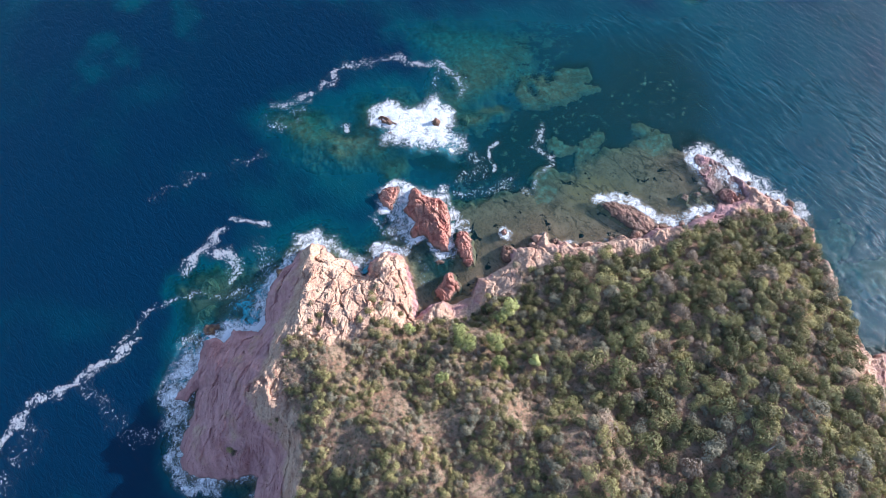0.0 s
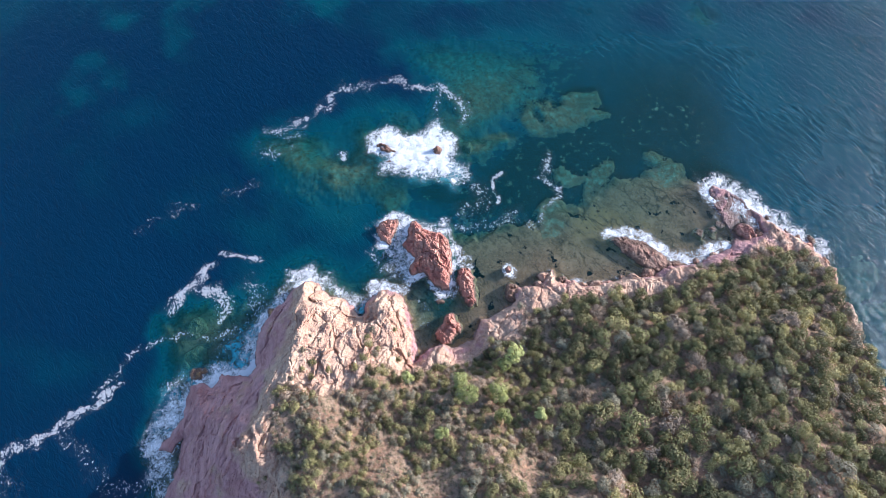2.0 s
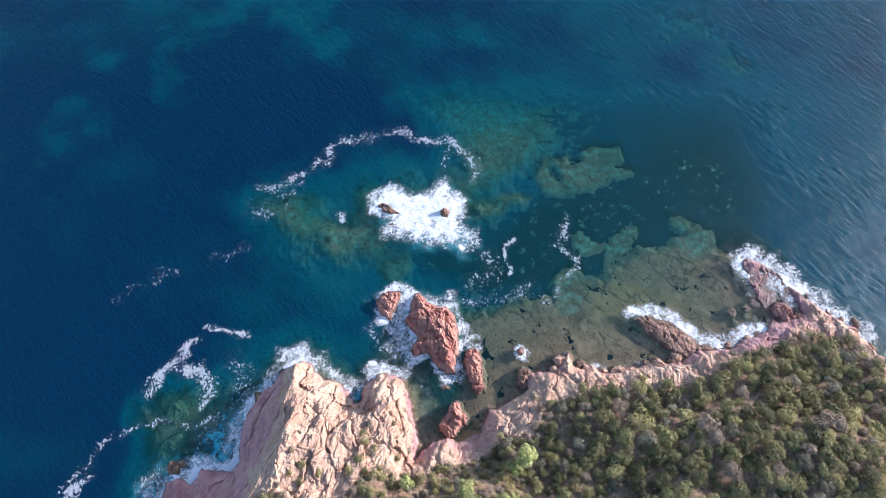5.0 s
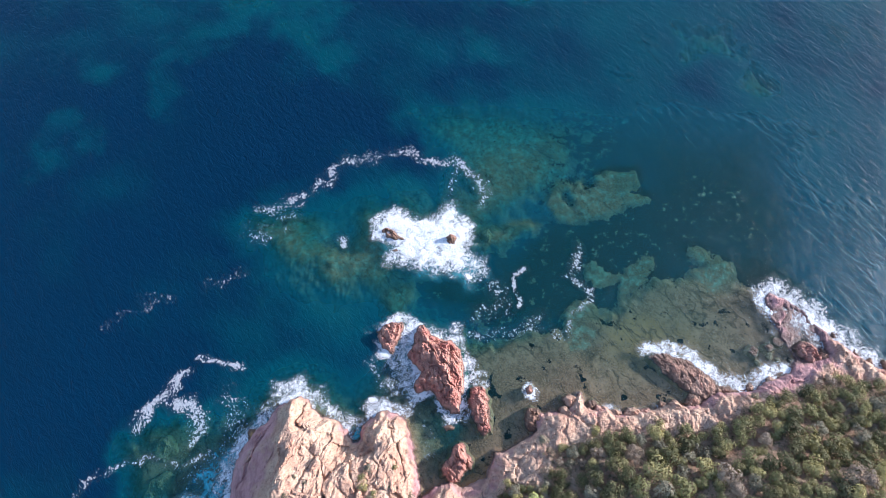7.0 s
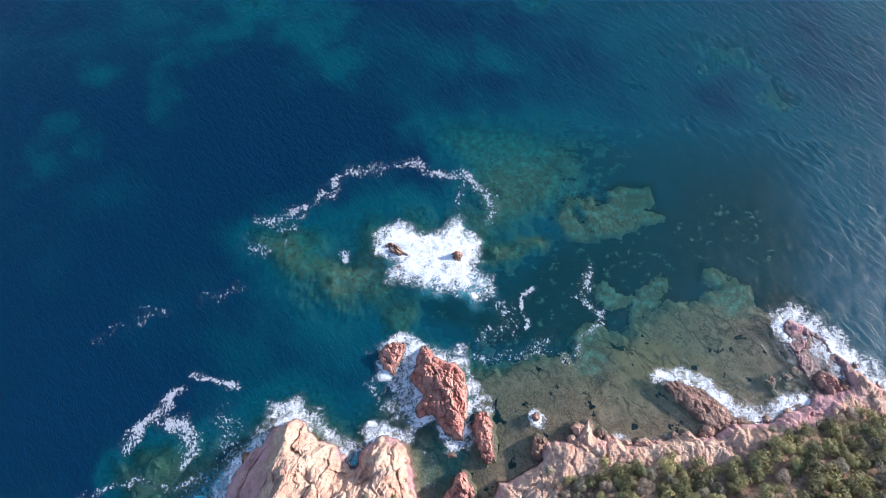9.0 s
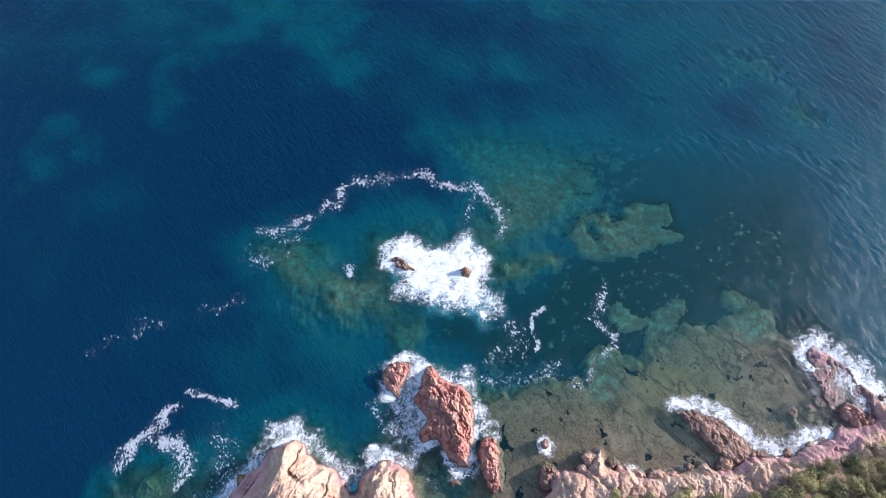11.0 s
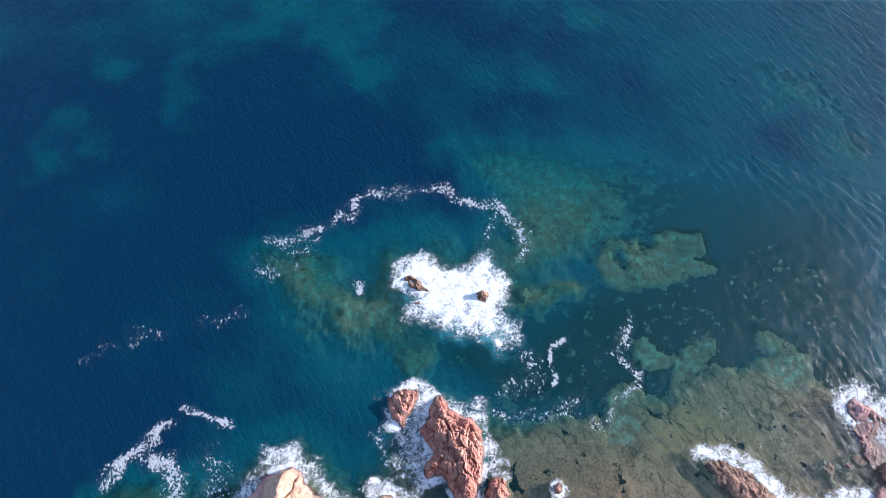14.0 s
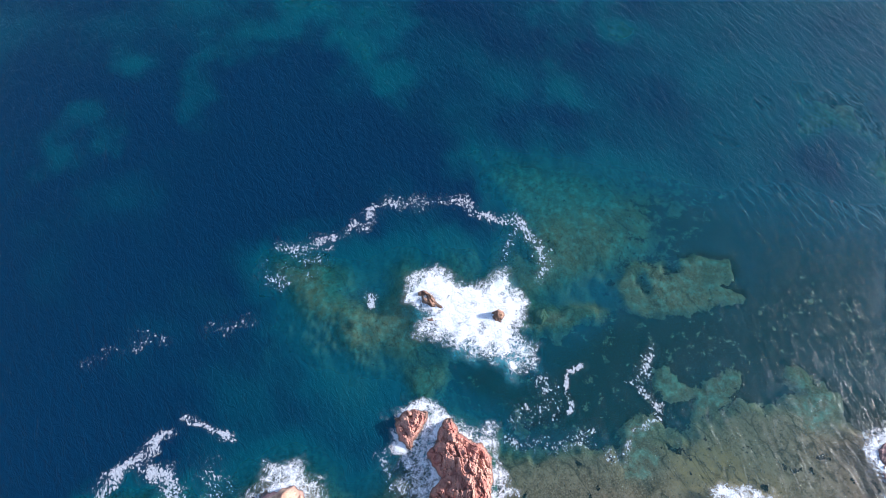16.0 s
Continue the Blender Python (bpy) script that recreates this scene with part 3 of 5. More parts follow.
def make_water():
    mat, nt, out = surface("sea_water")
    nt.nodes.remove(out)
    depth, air = share(nt, "depth"), share(nt, "air")
    tint = node(nt, "CombineColor", {0: calc(nt, "POWER", 0.79, depth), 1: calc(nt, "POWER", 0.955, depth), 2: calc(nt, "POWER", 0.955, depth)}).outputs[0]
    at = place(nt)
    veil = calc(nt, "SUBTRACT", 1.0, calc(nt, "POWER", 0.88, depth))
    body = blend(nt, ramp(nt, calc(nt, "ADD", depth, calc(nt, "MULTIPLY", calc(nt, "SUBTRACT", speckle(nt, at, 0.035, 5, 0.6), 0.5), 9.0)), 6.5, 14.0), (0.0030, 0.088, 0.128), (0.0010, 0.026, 0.068))
    body = blend(nt, ramp(nt, depth, 1.5, 6.0), (0.004, 0.082, 0.084), body)
    air = calc(nt, "MULTIPLY", air, ramp(nt, speckle(nt, at, 0.8, 6, 0.7, 0.8), 0.25, 0.62), clamp=True)
    body = blend(nt, air, body, (0.10, 0.52, 0.64))
    veil = calc(nt, "MAXIMUM", veil, calc(nt, "MULTIPLY", air, 0.9))
    clear = node(nt, "BsdfTransparent", {"Color": tint}).outputs[0]
    crests = place(nt, (0.52, 1.0, 1.0), -46)
    chop = calc(nt, "ADD", calc(nt, "MULTIPLY", speckle(nt, crests, 0.55, 2, 0.5, 0.5), 0.30), calc(nt, "ADD", calc(nt, "MULTIPLY", speckle(nt, place(nt, (0.55, 1, 1), -38), 0.95, 6, 0.66, 0.8), 0.60), calc(nt, "MULTIPLY", speckle(nt, place(nt, (0.5, 1, 1), -58), 2.3, 4, 0.6, 0.6), 0.16)))
    line = speckle(nt, place(nt, (0.42, 1.0, 1.0), -52), 0.80, 4, 0.62, 0.8)
    chop = calc(nt, "ADD", chop, calc(nt, "MULTIPLY", ramp(nt, calc(nt, "ABSOLUTE", calc(nt, "SUBTRACT", line, 0.5)), 0.12, 0.0), 0.14))
    waves = node(nt, "Bump", {"Strength": 1.0, "Distance": 0.165, "Height": chop}).outputs[0]
    lilt = node(nt, "Bump", {"Strength": 1.0, "Distance": 0.30, "Height": chop}).outputs[0]
    milk = node(nt, "BsdfDiffuse", {"Color": body, "Normal": lilt}).outputs[0]
    inner = node(nt, "MixShader", {0: veil, 1: clear, 2: milk}).outputs[0]
    gloss = node(nt, "BsdfGlossy", {"Color": (1, 1, 1, 1), "Roughness": 0.30, "Normal": waves}).outputs[0]
    slant = node(nt, "LayerWeight", {"Blend": 0.5, "Normal": waves}).outputs["Facing"]
    edge = calc(nt, "MULTIPLY_ADD", calc(nt, "POWER", slant, 5.0), 0.85)
    edge.node.inputs[2].default_value = 0.016
    top = node(nt, "MixShader", {0: edge, 1: inner, 2: gloss}).outputs[0]
    nt.links.new(top, nt.nodes["Material Output"].inputs["Surface"])
    return mat


def make_surf():
    """Fresh white water: closed where the share named cover is high, then torn lace, then a thin veil of bubbles."""
    mat, nt, out = surface("surf")
    at = place(nt)
    bent = node(nt, "TexNoise", {"Vector": at, "Scale": 0.55, "Detail": 5.0, "Roughness": 0.6}).outputs[1]
    bent = node(nt, "VectorMath", {0: bent, 3: 3.4}, operation="SCALE").outputs[0]
    warped = node(nt, "VectorMath", {0: at, 1: bent}, operation="ADD").outputs[0]
    net = node(nt, "TexVoronoi", {"Vector": warped, "Scale": 0.75}, feature="DISTANCE_TO_EDGE").outputs["Distance"]
    mesh = node(nt, "TexVoronoi", {"Vector": warped, "Scale": 1.9}, feature="DISTANCE_TO_EDGE").outputs["Distance"]
    lace = calc(nt, "MAXIMUM", ramp(nt, net, 0.16, 0.0), calc(nt, "MULTIPLY", ramp(nt, mesh, 0.20, 0.0), 0.75))
    cover = share(nt, "cover")
    torn = calc(nt, "MULTIPLY", calc(nt, "SUBTRACT", speckle(nt, warped, 0.55, 9, 0.70), 0.5), 3.0)
    fine = calc(nt, "MULTIPLY", calc(nt, "SUBTRACT", speckle(nt, at, 1.6, 8, 0.74), 0.5), 1.6)
    solid = ramp(nt, calc(nt, "ADD", cover, torn), 0.46, 0.80)
    lines = calc(nt, "MULTIPLY", lace, ramp(nt, calc(nt, "ADD", cover, fine), 0.10, 0.60))
    veil = calc(nt, "MULTIPLY", ramp(nt, calc(nt, "ADD", cover, fine), 0.20, 1.00), 0.34)
    alpha = calc(nt, "MAXIMUM", calc(nt, "MAXIMUM", solid, calc(nt, "MULTIPLY", lines, 0.85)), veil)
    alpha = calc(nt, "MULTIPLY", alpha, ramp(nt, cover, 0.02, 0.30))
    nt.links.new(calc(nt, "MULTIPLY", alpha, share(nt, "fresh")), out.inputs["Alpha"])
    out.inputs["Base Color"].default_value = (0.88, 0.89, 0.91, 1)
    out.inputs["Roughness"].default_value = 0.75
    nt.links.new(node(nt, "Bump", {"Strength": 0.9, "Distance": 0.25, "Height": calc(nt, "ADD", speckle(nt, warped, 1.2, 8, 0.7), calc(nt, "MULTIPLY", lace, 0.3))}).outputs[0], out.inputs["Normal"])
    return mat


def make_drift():
    """Old grey-white foam drifting in flecks and plates."""
    mat, nt, out = surface("drifting_foam")
    at = place(nt)
    cover = share(nt, "cover")
    flecks = speckle(nt, place(nt, (1.0, 0.7, 1.0), 25), 3.1, 4, 0.66, 0.5)
    clumps = speckle(nt, at, 0.5, 5, 0.62, 1.2)
    need = calc(nt, "SUBTRACT", 0.655, calc(nt, "MULTIPLY", cover, 0.30))
    value = calc(nt, "ADD", calc(nt, "MULTIPLY", flecks, 0.74), calc(nt, "MULTIPLY", clumps, 0.26))
    solid = ramp(nt, calc(nt, "SUBTRACT", value, need), 0.0, 0.055)
    grain = ramp(nt, speckle(nt, at, 5.0, 4, 0.7), 0.36, 0.60)
    solid = calc(nt, "MULTIPLY", solid, calc(nt, "MULTIPLY_ADD", grain, 0.45))
    solid.node.inputs[1].links[0].from_node.inputs[2].default_value = 0.55
    veil = calc(nt, "MULTIPLY", ramp(nt, calc(nt, "SUBTRACT", value, need), -0.10, 0.06), 0.05)
    nt.links.new(calc(nt, "MULTIPLY", calc(nt, "MAXIMUM", solid, veil), calc(nt, "MULTIPLY", share(nt, "fresh"), ramp(nt, cover, 0.0, 0.2))), out.inputs["Alpha"])
    out.inputs["Base Color"].default_value = (0.80, 0.81, 0.85, 1)
    out.inputs["Roughness"].default_value = 0.8
    return mat


def make_leaves(name, dark, light):
    mat, nt, out = surface(name)
    tone = share(nt, "tone")
    one = node(nt, "NewGeometry").outputs["Random Per Island"]
    tone = calc(nt, "FRACT", calc(nt, "ADD", tone, node(nt, "ObjectInfo").outputs["Random"]))
    f = calc(nt, "ADD", calc(nt, "MULTIPLY", one, 0.14), calc(nt, "MULTIPLY", tone, 0.80))
    c = blend(nt, f, dark, light)
    nt.links.new(c, out.inputs["Base Color"])
    out.inputs["Roughness"].default_value = 0.62
    out.inputs["Specular IOR Level"].default_value = 0.3
    thin = node(nt, "BsdfTranslucent", {"Color": c}).outputs[0]
    both = node(nt, "MixShader", {0: 0.24, 1: out.outputs[0], 2: thin}).outputs[0]
    nt.links.new(both, nt.nodes["Material Output"].inputs["Surface"])
    return mat


def make_plain(name, a, b, scale):
    mat, nt, out = surface(name)
    at = place(nt)
    nt.links.new(blend(nt, ramp(nt, speckle(nt, at, scale, 6, 0.65), 0.35, 0.65), a, b), out.inputs["Base Color"])
    nt.links.new(node(nt, "Bump", {"Strength": 0.6, "Distance": 0.05, "Height": speckle(nt, at, scale * 4, 6, 0.7)}).outputs[0], out.inputs["Normal"])
    out.inputs["Roughness"].default_value = 0.85
    return mat


GROUND, WATER, SURF, DRIFT = make_ground(), make_water(), make_surf(), make_drift()
RED_ROCK = make_rock("red_porphyry", (0.56, 0.31, 0.235), (0.45, 0.175, 0.135), (0.19, 0.078, 0.065))
SHORE_ROCK = make_rock("shore_rock", (0.56, 0.36, 0.255), (0.44, 0.235, 0.165), (0.17, 0.09, 0.065))
OCHRE_ROCK = make_rock("ochre_rock", (0.46, 0.27, 0.12), (0.38, 0.19, 0.085), (0.14, 0.07, 0.04))
WET_ROCK = make_rock("wet_rock", (0.40, 0.245, 0.165), (0.31, 0.16, 0.11), (0.12, 0.065, 0.05))
PALE_ROCK = make_rock("pale_rock", (0.50, 0.38, 0.29), (0.42, 0.27, 0.20), (0.22, 0.14, 0.11))
LEAVES = {"dark": make_leaves("evergreen_leaves", (0.072, 0.074, 0.035), (0.314, 0.294, 0.124)),
          "olive": make_leaves("olive_leaves", (0.150, 0.138, 0.062), (0.540, 0.474, 0.205)),
          "grey": make_leaves("grey_leaves", (0.144, 0.130, 0.087), (0.432, 0.390, 0.267)),
          "dry": make_leaves("dry_twigs", (0.172, 0.131, 0.093), (0.547, 0.424, 0.312)),
          "pine": make_leaves("pine_needles", (0.215, 0.235, 0.072), (0.600, 0.605, 0.240))}
BARK = make_plain("bark", (0.10, 0.065, 0.045), (0.19, 0.14, 0.10), 6.0)
DEAD_WOOD = make_plain("bleached_wood", (0.34, 0.28, 0.22), (0.50, 0.44, 0.37), 5.0)


# ---- meshes ----
def mesh_of(name, verts, faces, mat, shares=None, smooth=False):
    """A mesh from arrays of points and of faces with equally many corners."""
    me = bpy.data.meshes.new(name)
    verts, faces = np.asarray(verts, np.float32), np.asarray(faces, np.int32)
    n, k = faces.shape
    me.vertices.add(len(verts))
    me.vertices.foreach_set("co", verts.ravel())
    me.loops.add(n * k)
    me.loops.foreach_set("vertex_index", faces.ravel())
    me.polygons.add(n)
    me.polygons.foreach_set("loop_start", np.arange(n, dtype=np.int32) * k)
    me.polygons.foreach_set("use_smooth", np.broadcast_to(smooth, n).astype(bool))
    for key, values in (shares or {}).items():
        me.attributes.new(key, "FLOAT", "POINT").data.foreach_set("value", np.asarray(values, np.float32).ravel())
    me.materials.append(mat)
    me.update(calc_edges=True)
    me.validate()
    return me


def sheet(xs, ys):
    x, y = np.meshgrid(xs, ys)
    n, m = len(xs), len(ys)
    i = (np.arange(m - 1)[:, None] * n + np.arange(n - 1)[None, :]).ravel()
    return x, y, np.stack([i, i + 1, i + n + 1, i + n], 1)


def trimmed(verts, faces, keep, shares):
    faces = faces[keep]
    used, back = np.unique(faces, return_inverse=True)
    return verts[used], back.reshape(faces.shape), {k: np.asarray(v).ravel()[used] for k, v in shares.items()}


def axis(*stretches):
    """Grid lines: far ones growing towards the horizon, then stretches of (start, end, spacing)."""
    far = 4.0 * 1.45 ** np.arange(1, 19)
    middle = np.concatenate([np.arange(a, b, s) for a, b, s in stretches])
    return np.concatenate([(stretches[0][0] - far)[::-1], middle, stretches[-1][1] + far])


def part(name, data, parent, label=""):
    ob = new(name, data)
    ob.parent = parent
    return tagged(ob, label)


# ---- ground and sea ----
gx, gy, gf = sheet(axis((-115, -52, 1.0), (-52, -2, 0.17), (-2, 66, 0.23), (66, 88, 0.3), (88, 125, 1.0)),
                   axis((-22, 2, 0.6), (2, 54, 0.18), (54, 74, 0.28), (74, 112, 0.5), (112, 165, 1.2)))
gz, soil, grass, sand, shore, _, beach, warm = terrain(gx, gy)
strip = step(-3, 2, gx) * step(50, 46, gx) * step(54, 52, gy)
red = 0.55 * step(2.2, 0.6, gz) + 0.35 * step(4, 1.5, shore) * step(-8, -3, gx) * step(66, 58, gx) + 0.3 * step(46, 54, gx) * step(5.5, 3, shore) * step(50, 54, gy) * step(68, 60, gx)
# the shaded western face gets its purple tone painted in through this share
red = red + 0.8 * step(0.5, 5, inside(WEST_FACE, gx, gy)) * step(-20, -26, gx)
red = red + 0.5 * step(-1.6, 0.6, inside(FLAT_POINT, gx, gy))
red = np.clip(red * (1 - 0.45 * strip) + 0.35 * cloud(gx, gy, 4, 401, 3), 0, 1)
tagged(new("ground", mesh_of("ground", np.stack([gx.ravel(), gy.ravel(), gz.ravel()], 1), gf, GROUND,
           {"soil": soil, "grass": grass, "sand": sand, "red": red, "beach": beach, "warm": warm}, smooth=gz.ravel()[gf[:, 0]] < 0)),
       "rocky headland of pink porphyry and dry soil, running down to the sea bed", "ground", kind="structure")


wx, wy, wf = sheet(axis((-115, -55, 1.2), (-55, 90, 0.5), (90, 125, 1.2)), axis((0, 60, 0.5), (60, 112, 0.5), (112, 165, 1.2)))
bed, _, _, _, wd, murk, _, _ = terrain(wx, wy)
# white water full of air, where waves have just broken
AERATED = [((-30.8, 45.2), 2.0, 0.8), ((-33.6, 41.6), 2.6, 0.8), ((-35.6, 38), 3.6, 0.9), ((-36.6, 34.8), 4.6, 1.0), ((-37, 32.4), 4.4, 1.0), ((-39.6, 32.2), 3.2, 0.9), ((-44.2, 30.4), 3.0, 0.8), ((-47.3, 27.2), 3.0, 0.8),
           ((-48.6, 22.5), 2.6, 0.7), ((-46, 20.3), 1.5, 0.8), ((-15, 43.9), 1.6, 1.0), ((-7.5, 57), 2.2, 0.7), ((-6, 51), 2.0, 0.5), ((-4, 76), 5.0, 0.6), ((2, 74), 4.0, 0.7), ((-1, 85), 2.5, 0.6), ((-12, 79), 4.0, 0.5)]
air = np.zeros(wx.shape)
for (ax, ay), r, f in AERATED:
    q = np.sqrt((wx - ax) ** 2 + (wy - ay) ** 2) / r + 0.55 * cloud(wx, wy, 2.4, 141, 4)
    air = np.maximum(air, f * step(1.15, 0.25, q))
tagged(new("sea", mesh_of("sea", np.stack([wx.ravel(), wy.ravel(), swell(wx, wy).ravel()], 1), wf, WATER,
           {"depth": np.clip(np.where(wd > -0.3, np.minimum(murk, np.maximum(-bed, 0)), murk), 0.02, 16), "air": air}, smooth=True)),
       "deep blue sea with small wind waves, clear green over the reefs", "sea", kind="structure")


# ---- rocks in the sea ----
def knob(x, y, r, k):
    """A lumpy outline round a point."""
    return [(x + r * (1 + 0.16 * math.sin(3 * a + k)) * math.cos(a), y + r * (1 + 0.22 * math.cos(2 * a + 1.7 * k)) * math.sin(a)) for a in np.linspace(0, 5.9, 15)]


def sea_rock(label, outline, height, mat, spacing=0.14, round_off=1.6, crag=1.0, lean=(0, 0), seed=0, name="sea_rock", sink=0.0, block=1.0, group="rocks in the sea"):
    ox, oy = np.array(outline).T
    cx, cy = ox.mean(), oy.mean()
    x, y, f = sheet(np.arange(ox.min() - 1.4, ox.max() + 1.4, spacing), np.arange(oy.min() - 1.4, oy.max() + 1.4, spacing))
    d = inside(outline, x + 0.35 * cloud(x, y, 1.6, 151 + seed, 3), y + 0.35 * cloud(x, y, 1.6, 155 + seed, 3))
    u, v = x * 0.86 + y * 0.51, y * 0.86 - x * 0.51
    z = height * (1 - np.exp(-np.maximum(d, 0) / round_off)) * (1 + lean[0] * (x - cx) + lean[1] * (y - cy))
    z = z + crag * step(-0.1, 1.0, d) * crags(u, v, 171 + seed, block)
    z = np.where(d > 0, np.maximum(z, 0.02 + 0.1 * np.minimum(d, 1)), np.maximum(d * 2.2, -3.2)) - 0.05
    verts = np.stack([(x - cx).ravel(), (y - cy).ravel(), z.ravel()], 1)
    v, q, _ = trimmed(verts, f, (d.ravel()[f] > -1.25).any(axis=1), {})
    ob = new(name, mesh_of(name, v, q, mat))
    ob.location = (cx, cy, -sink)
    return tagged(ob, label, "rock", group)


sea_rock("large fractured red porphyry islet ringed by white surf", ISLAND, 2.6, RED_ROCK, 0.10, 1.5, 1.6, (0.02, 0.0), 0, block=0.62)
sea_rock("rounded brown-red rock beside the large islet, washed by surf", ISLET_W, 1.9, RED_ROCK, 0.10, 1.2, 1.5, (0, 0), 7, block=0.6)
sea_rock("long rough dark red boulder in shallow water", BOULDER, 1.7, RED_ROCK, 0.10, 1.1, 1.8, (0, 0), 13, block=0.42)
sea_rock("red knobbly rock standing before the little beach", REDROCK, 2.3, RED_ROCK, 0.10, 1.2, 1.8, (0, 0), 19, block=0.5)
sea_rock("small red rock awash in the shallow lagoon", SMALLROCK, 0.7, RED_ROCK, 0.09, 0.6, 1.0, (0, 0), 23, block=0.4)
sea_rock("low brown rock just above the water", LOWROCK, 0.45, WET_ROCK, 0.09, 0.6, 0.8, (0, 0), 29, block=0.4)
sea_rock("brown wet rock in the middle of breaking surf", [(1.35 * (x + 12) - 12, 1.1 * (y - 80) + 80) for x, y in FOAMROCK_W], 0.75, WET_ROCK, 0.07, 0.6, 1.8, (0, 0), 31, block=0.42)
sea_rock("low brown wet rock in breaking surf", FOAMROCK_W2, 0.5, WET_ROCK, 0.07, 0.6, 1.5, (0, 0), 37, block=0.5)
sea_rock("pointed dark wet rock in breaking surf", [(x, y) for x, y in FOAMROCK_E], 0.8, WET_ROCK, 0.07, 0.6, 2.2, (0, 0), 41, block=0.42)
sea_rock("ochre rock barely under water beside the reef", FOAMROCK_SUB, 0.45, RED_ROCK, 0.10, 0.8, 0.3, (0, 0), 43, sink=0.55)
sea_rock("long flat rock shelf sloping into the lagoon, foam on its edge", SHELF, 0.6, SHORE_ROCK, 0.10, 1.0, 0.55, (0.0, -0.03), 47, "rock_shelf", block=0.6)
for k, (x, y, r, h) in enumerate([(-43.9, 31.4, 1.7, 0.5), (-31.4, 42.4, 1.7, 1.0), (-46.2, 40.6, 1.6, 0.3), (-45.6, 34.4, 2.2, 0.35)]):
    sea_rock("golden brown wet rock splashed by surf below the cliff", knob(x, y, r, k), h, OCHRE_ROCK, 0.10, 1.0, 0.9, (0, 0), 240 + 9 * k, sink=0.0 if k < 2 else 0.9, block=0.5)


for k, (x, y, r, h, mat) in enumerate([(20.3, 50.7, 1.3, 2.0, SHORE_ROCK), (19.5, 48.5, 1.1, 2.0, SHORE_ROCK), (14.0, 47.7, 1.5, 1.2, WET_ROCK), (23.8, 50.3, 0.9, 0.9, WET_ROCK), (25.1, 49.2, 0.9, 1.0, RED_ROCK), (27.7, 48.7, 1.0, 1.3, SHORE_ROCK), (30.3, 48.8, 1.2, 1.2, SHORE_ROCK), (32.3, 49.4, 0.9, 1.0, RED_ROCK), (35.6, 50.5, 0.8, 0.8, WET_ROCK), (37.5, 49.9, 1.1, 1.2, SHORE_ROCK), (40.9, 51.8, 1.3, 1.3, SHORE_ROCK), (43.7, 54.7, 0.9, 0.9, RED_ROCK), (61.5, 61.0, 1.8, 1.5, RED_ROCK), (62.7, 59.9, 1.2, 1.2, RED_ROCK), (50.5, 54.3, 0.8, 0.8, SHORE_ROCK), (54.3, 55.4, 0.9, 1.0, SHORE_ROCK), (64.4, 60.2, 1.1, 1.3, WET_ROCK), (68.2, 58.8, 1.0, 1.0, WET_ROCK), (71.9, 59.7, 0.8, 0.9, WET_ROCK), (73.0, 57.4, 1.0, 1.1, RED_ROCK), (74.6, 59.2, 0.8, 0.8, WET_ROCK), (75.8, 54.4, 0.9, 1.0, WET_ROCK), (67.0, 64.4, 0.8, 0.6, WET_ROCK), (56.9, 62.7, 0.7, 0.5, WET_ROCK), (52.5, 60.7, 0.7, 0.5, WET_ROCK), (55.2, 61.5, 0.7, 0.5, WET_ROCK), (76.0, 52.2, 0.9, 1.2, RED_ROCK), (67.1, 61.1, 0.9, 0.8, WET_ROCK), (70.2, 61.2, 0.7, 0.6, WET_ROCK)]):
    foot = max(0.0, float(terrain(np.array([x]), np.array([y]))[0][0]) - 0.5)
    sea_rock("rough dark red rock at the foot of the low shore" if mat is RED_ROCK else "brown-pink rough rock at the foot of the low shore" if mat is SHORE_ROCK else "dark wet rock at the foot of the low shore",
             knob(x, y, 1.15 * r, k), 0.7 * h, mat, 0.11, 0.7, 1.5, (0, 0), 60 + 7 * k, "shore_rock", -foot, 0.42, "rocks along the shore")


# ---- foam ----
def foam(label, cover_at, box, rise=0.0, spacing=0.3, fresh=1.0, mat=None):
    x, y, f = sheet(np.arange(box[0], box[2], spacing), np.arange(box[1], box[3], spacing))
    c = np.clip(cover_at(x, y), 0, 1)
    z = swell(x, y) + 0.06 + rise * c * (0.5 + 0.5 * cloud(x, y, 1.5, 201, 3)) * step(0.3, 1, c)
    verts = np.stack([x.ravel(), y.ravel(), z.ravel()], 1)
    v, q, s = trimmed(verts, f, (c.ravel()[f] > 0.06).any(axis=1), {"cover": c, "fresh": np.full(c.shape, fresh)})
    if len(q):
        tagged(new("foam", mesh_of("foam", v, q, mat or SURF, s, smooth=True)), label, "foam", kind="stuff")


def streak(label, line, width, dense, ragged=1.2, fresh=0.66):
    px, py = zip(*line)
    m = width * 2 + 3

    def cover(x, y):
        d = along(line, x + ragged * cloud(x, y, 4, 211, 4), y + ragged * cloud(x, y, 4, 215, 4)) / width
        return 0.9 * dense * (0.70 * step(1.9, 0.1, d) + 0.16 * step(0.6, 0.0, d)) * np.clip(0.86 + 0.5 * cloud(x, y, 2.6, 221, 4), 0.1, 1.3)
    foam(label, cover, (min(px) - m, min(py) - m, max(px) + m, max(py) + m), fresh=fresh, mat=SURF if fresh == 1.0 else DRIFT)


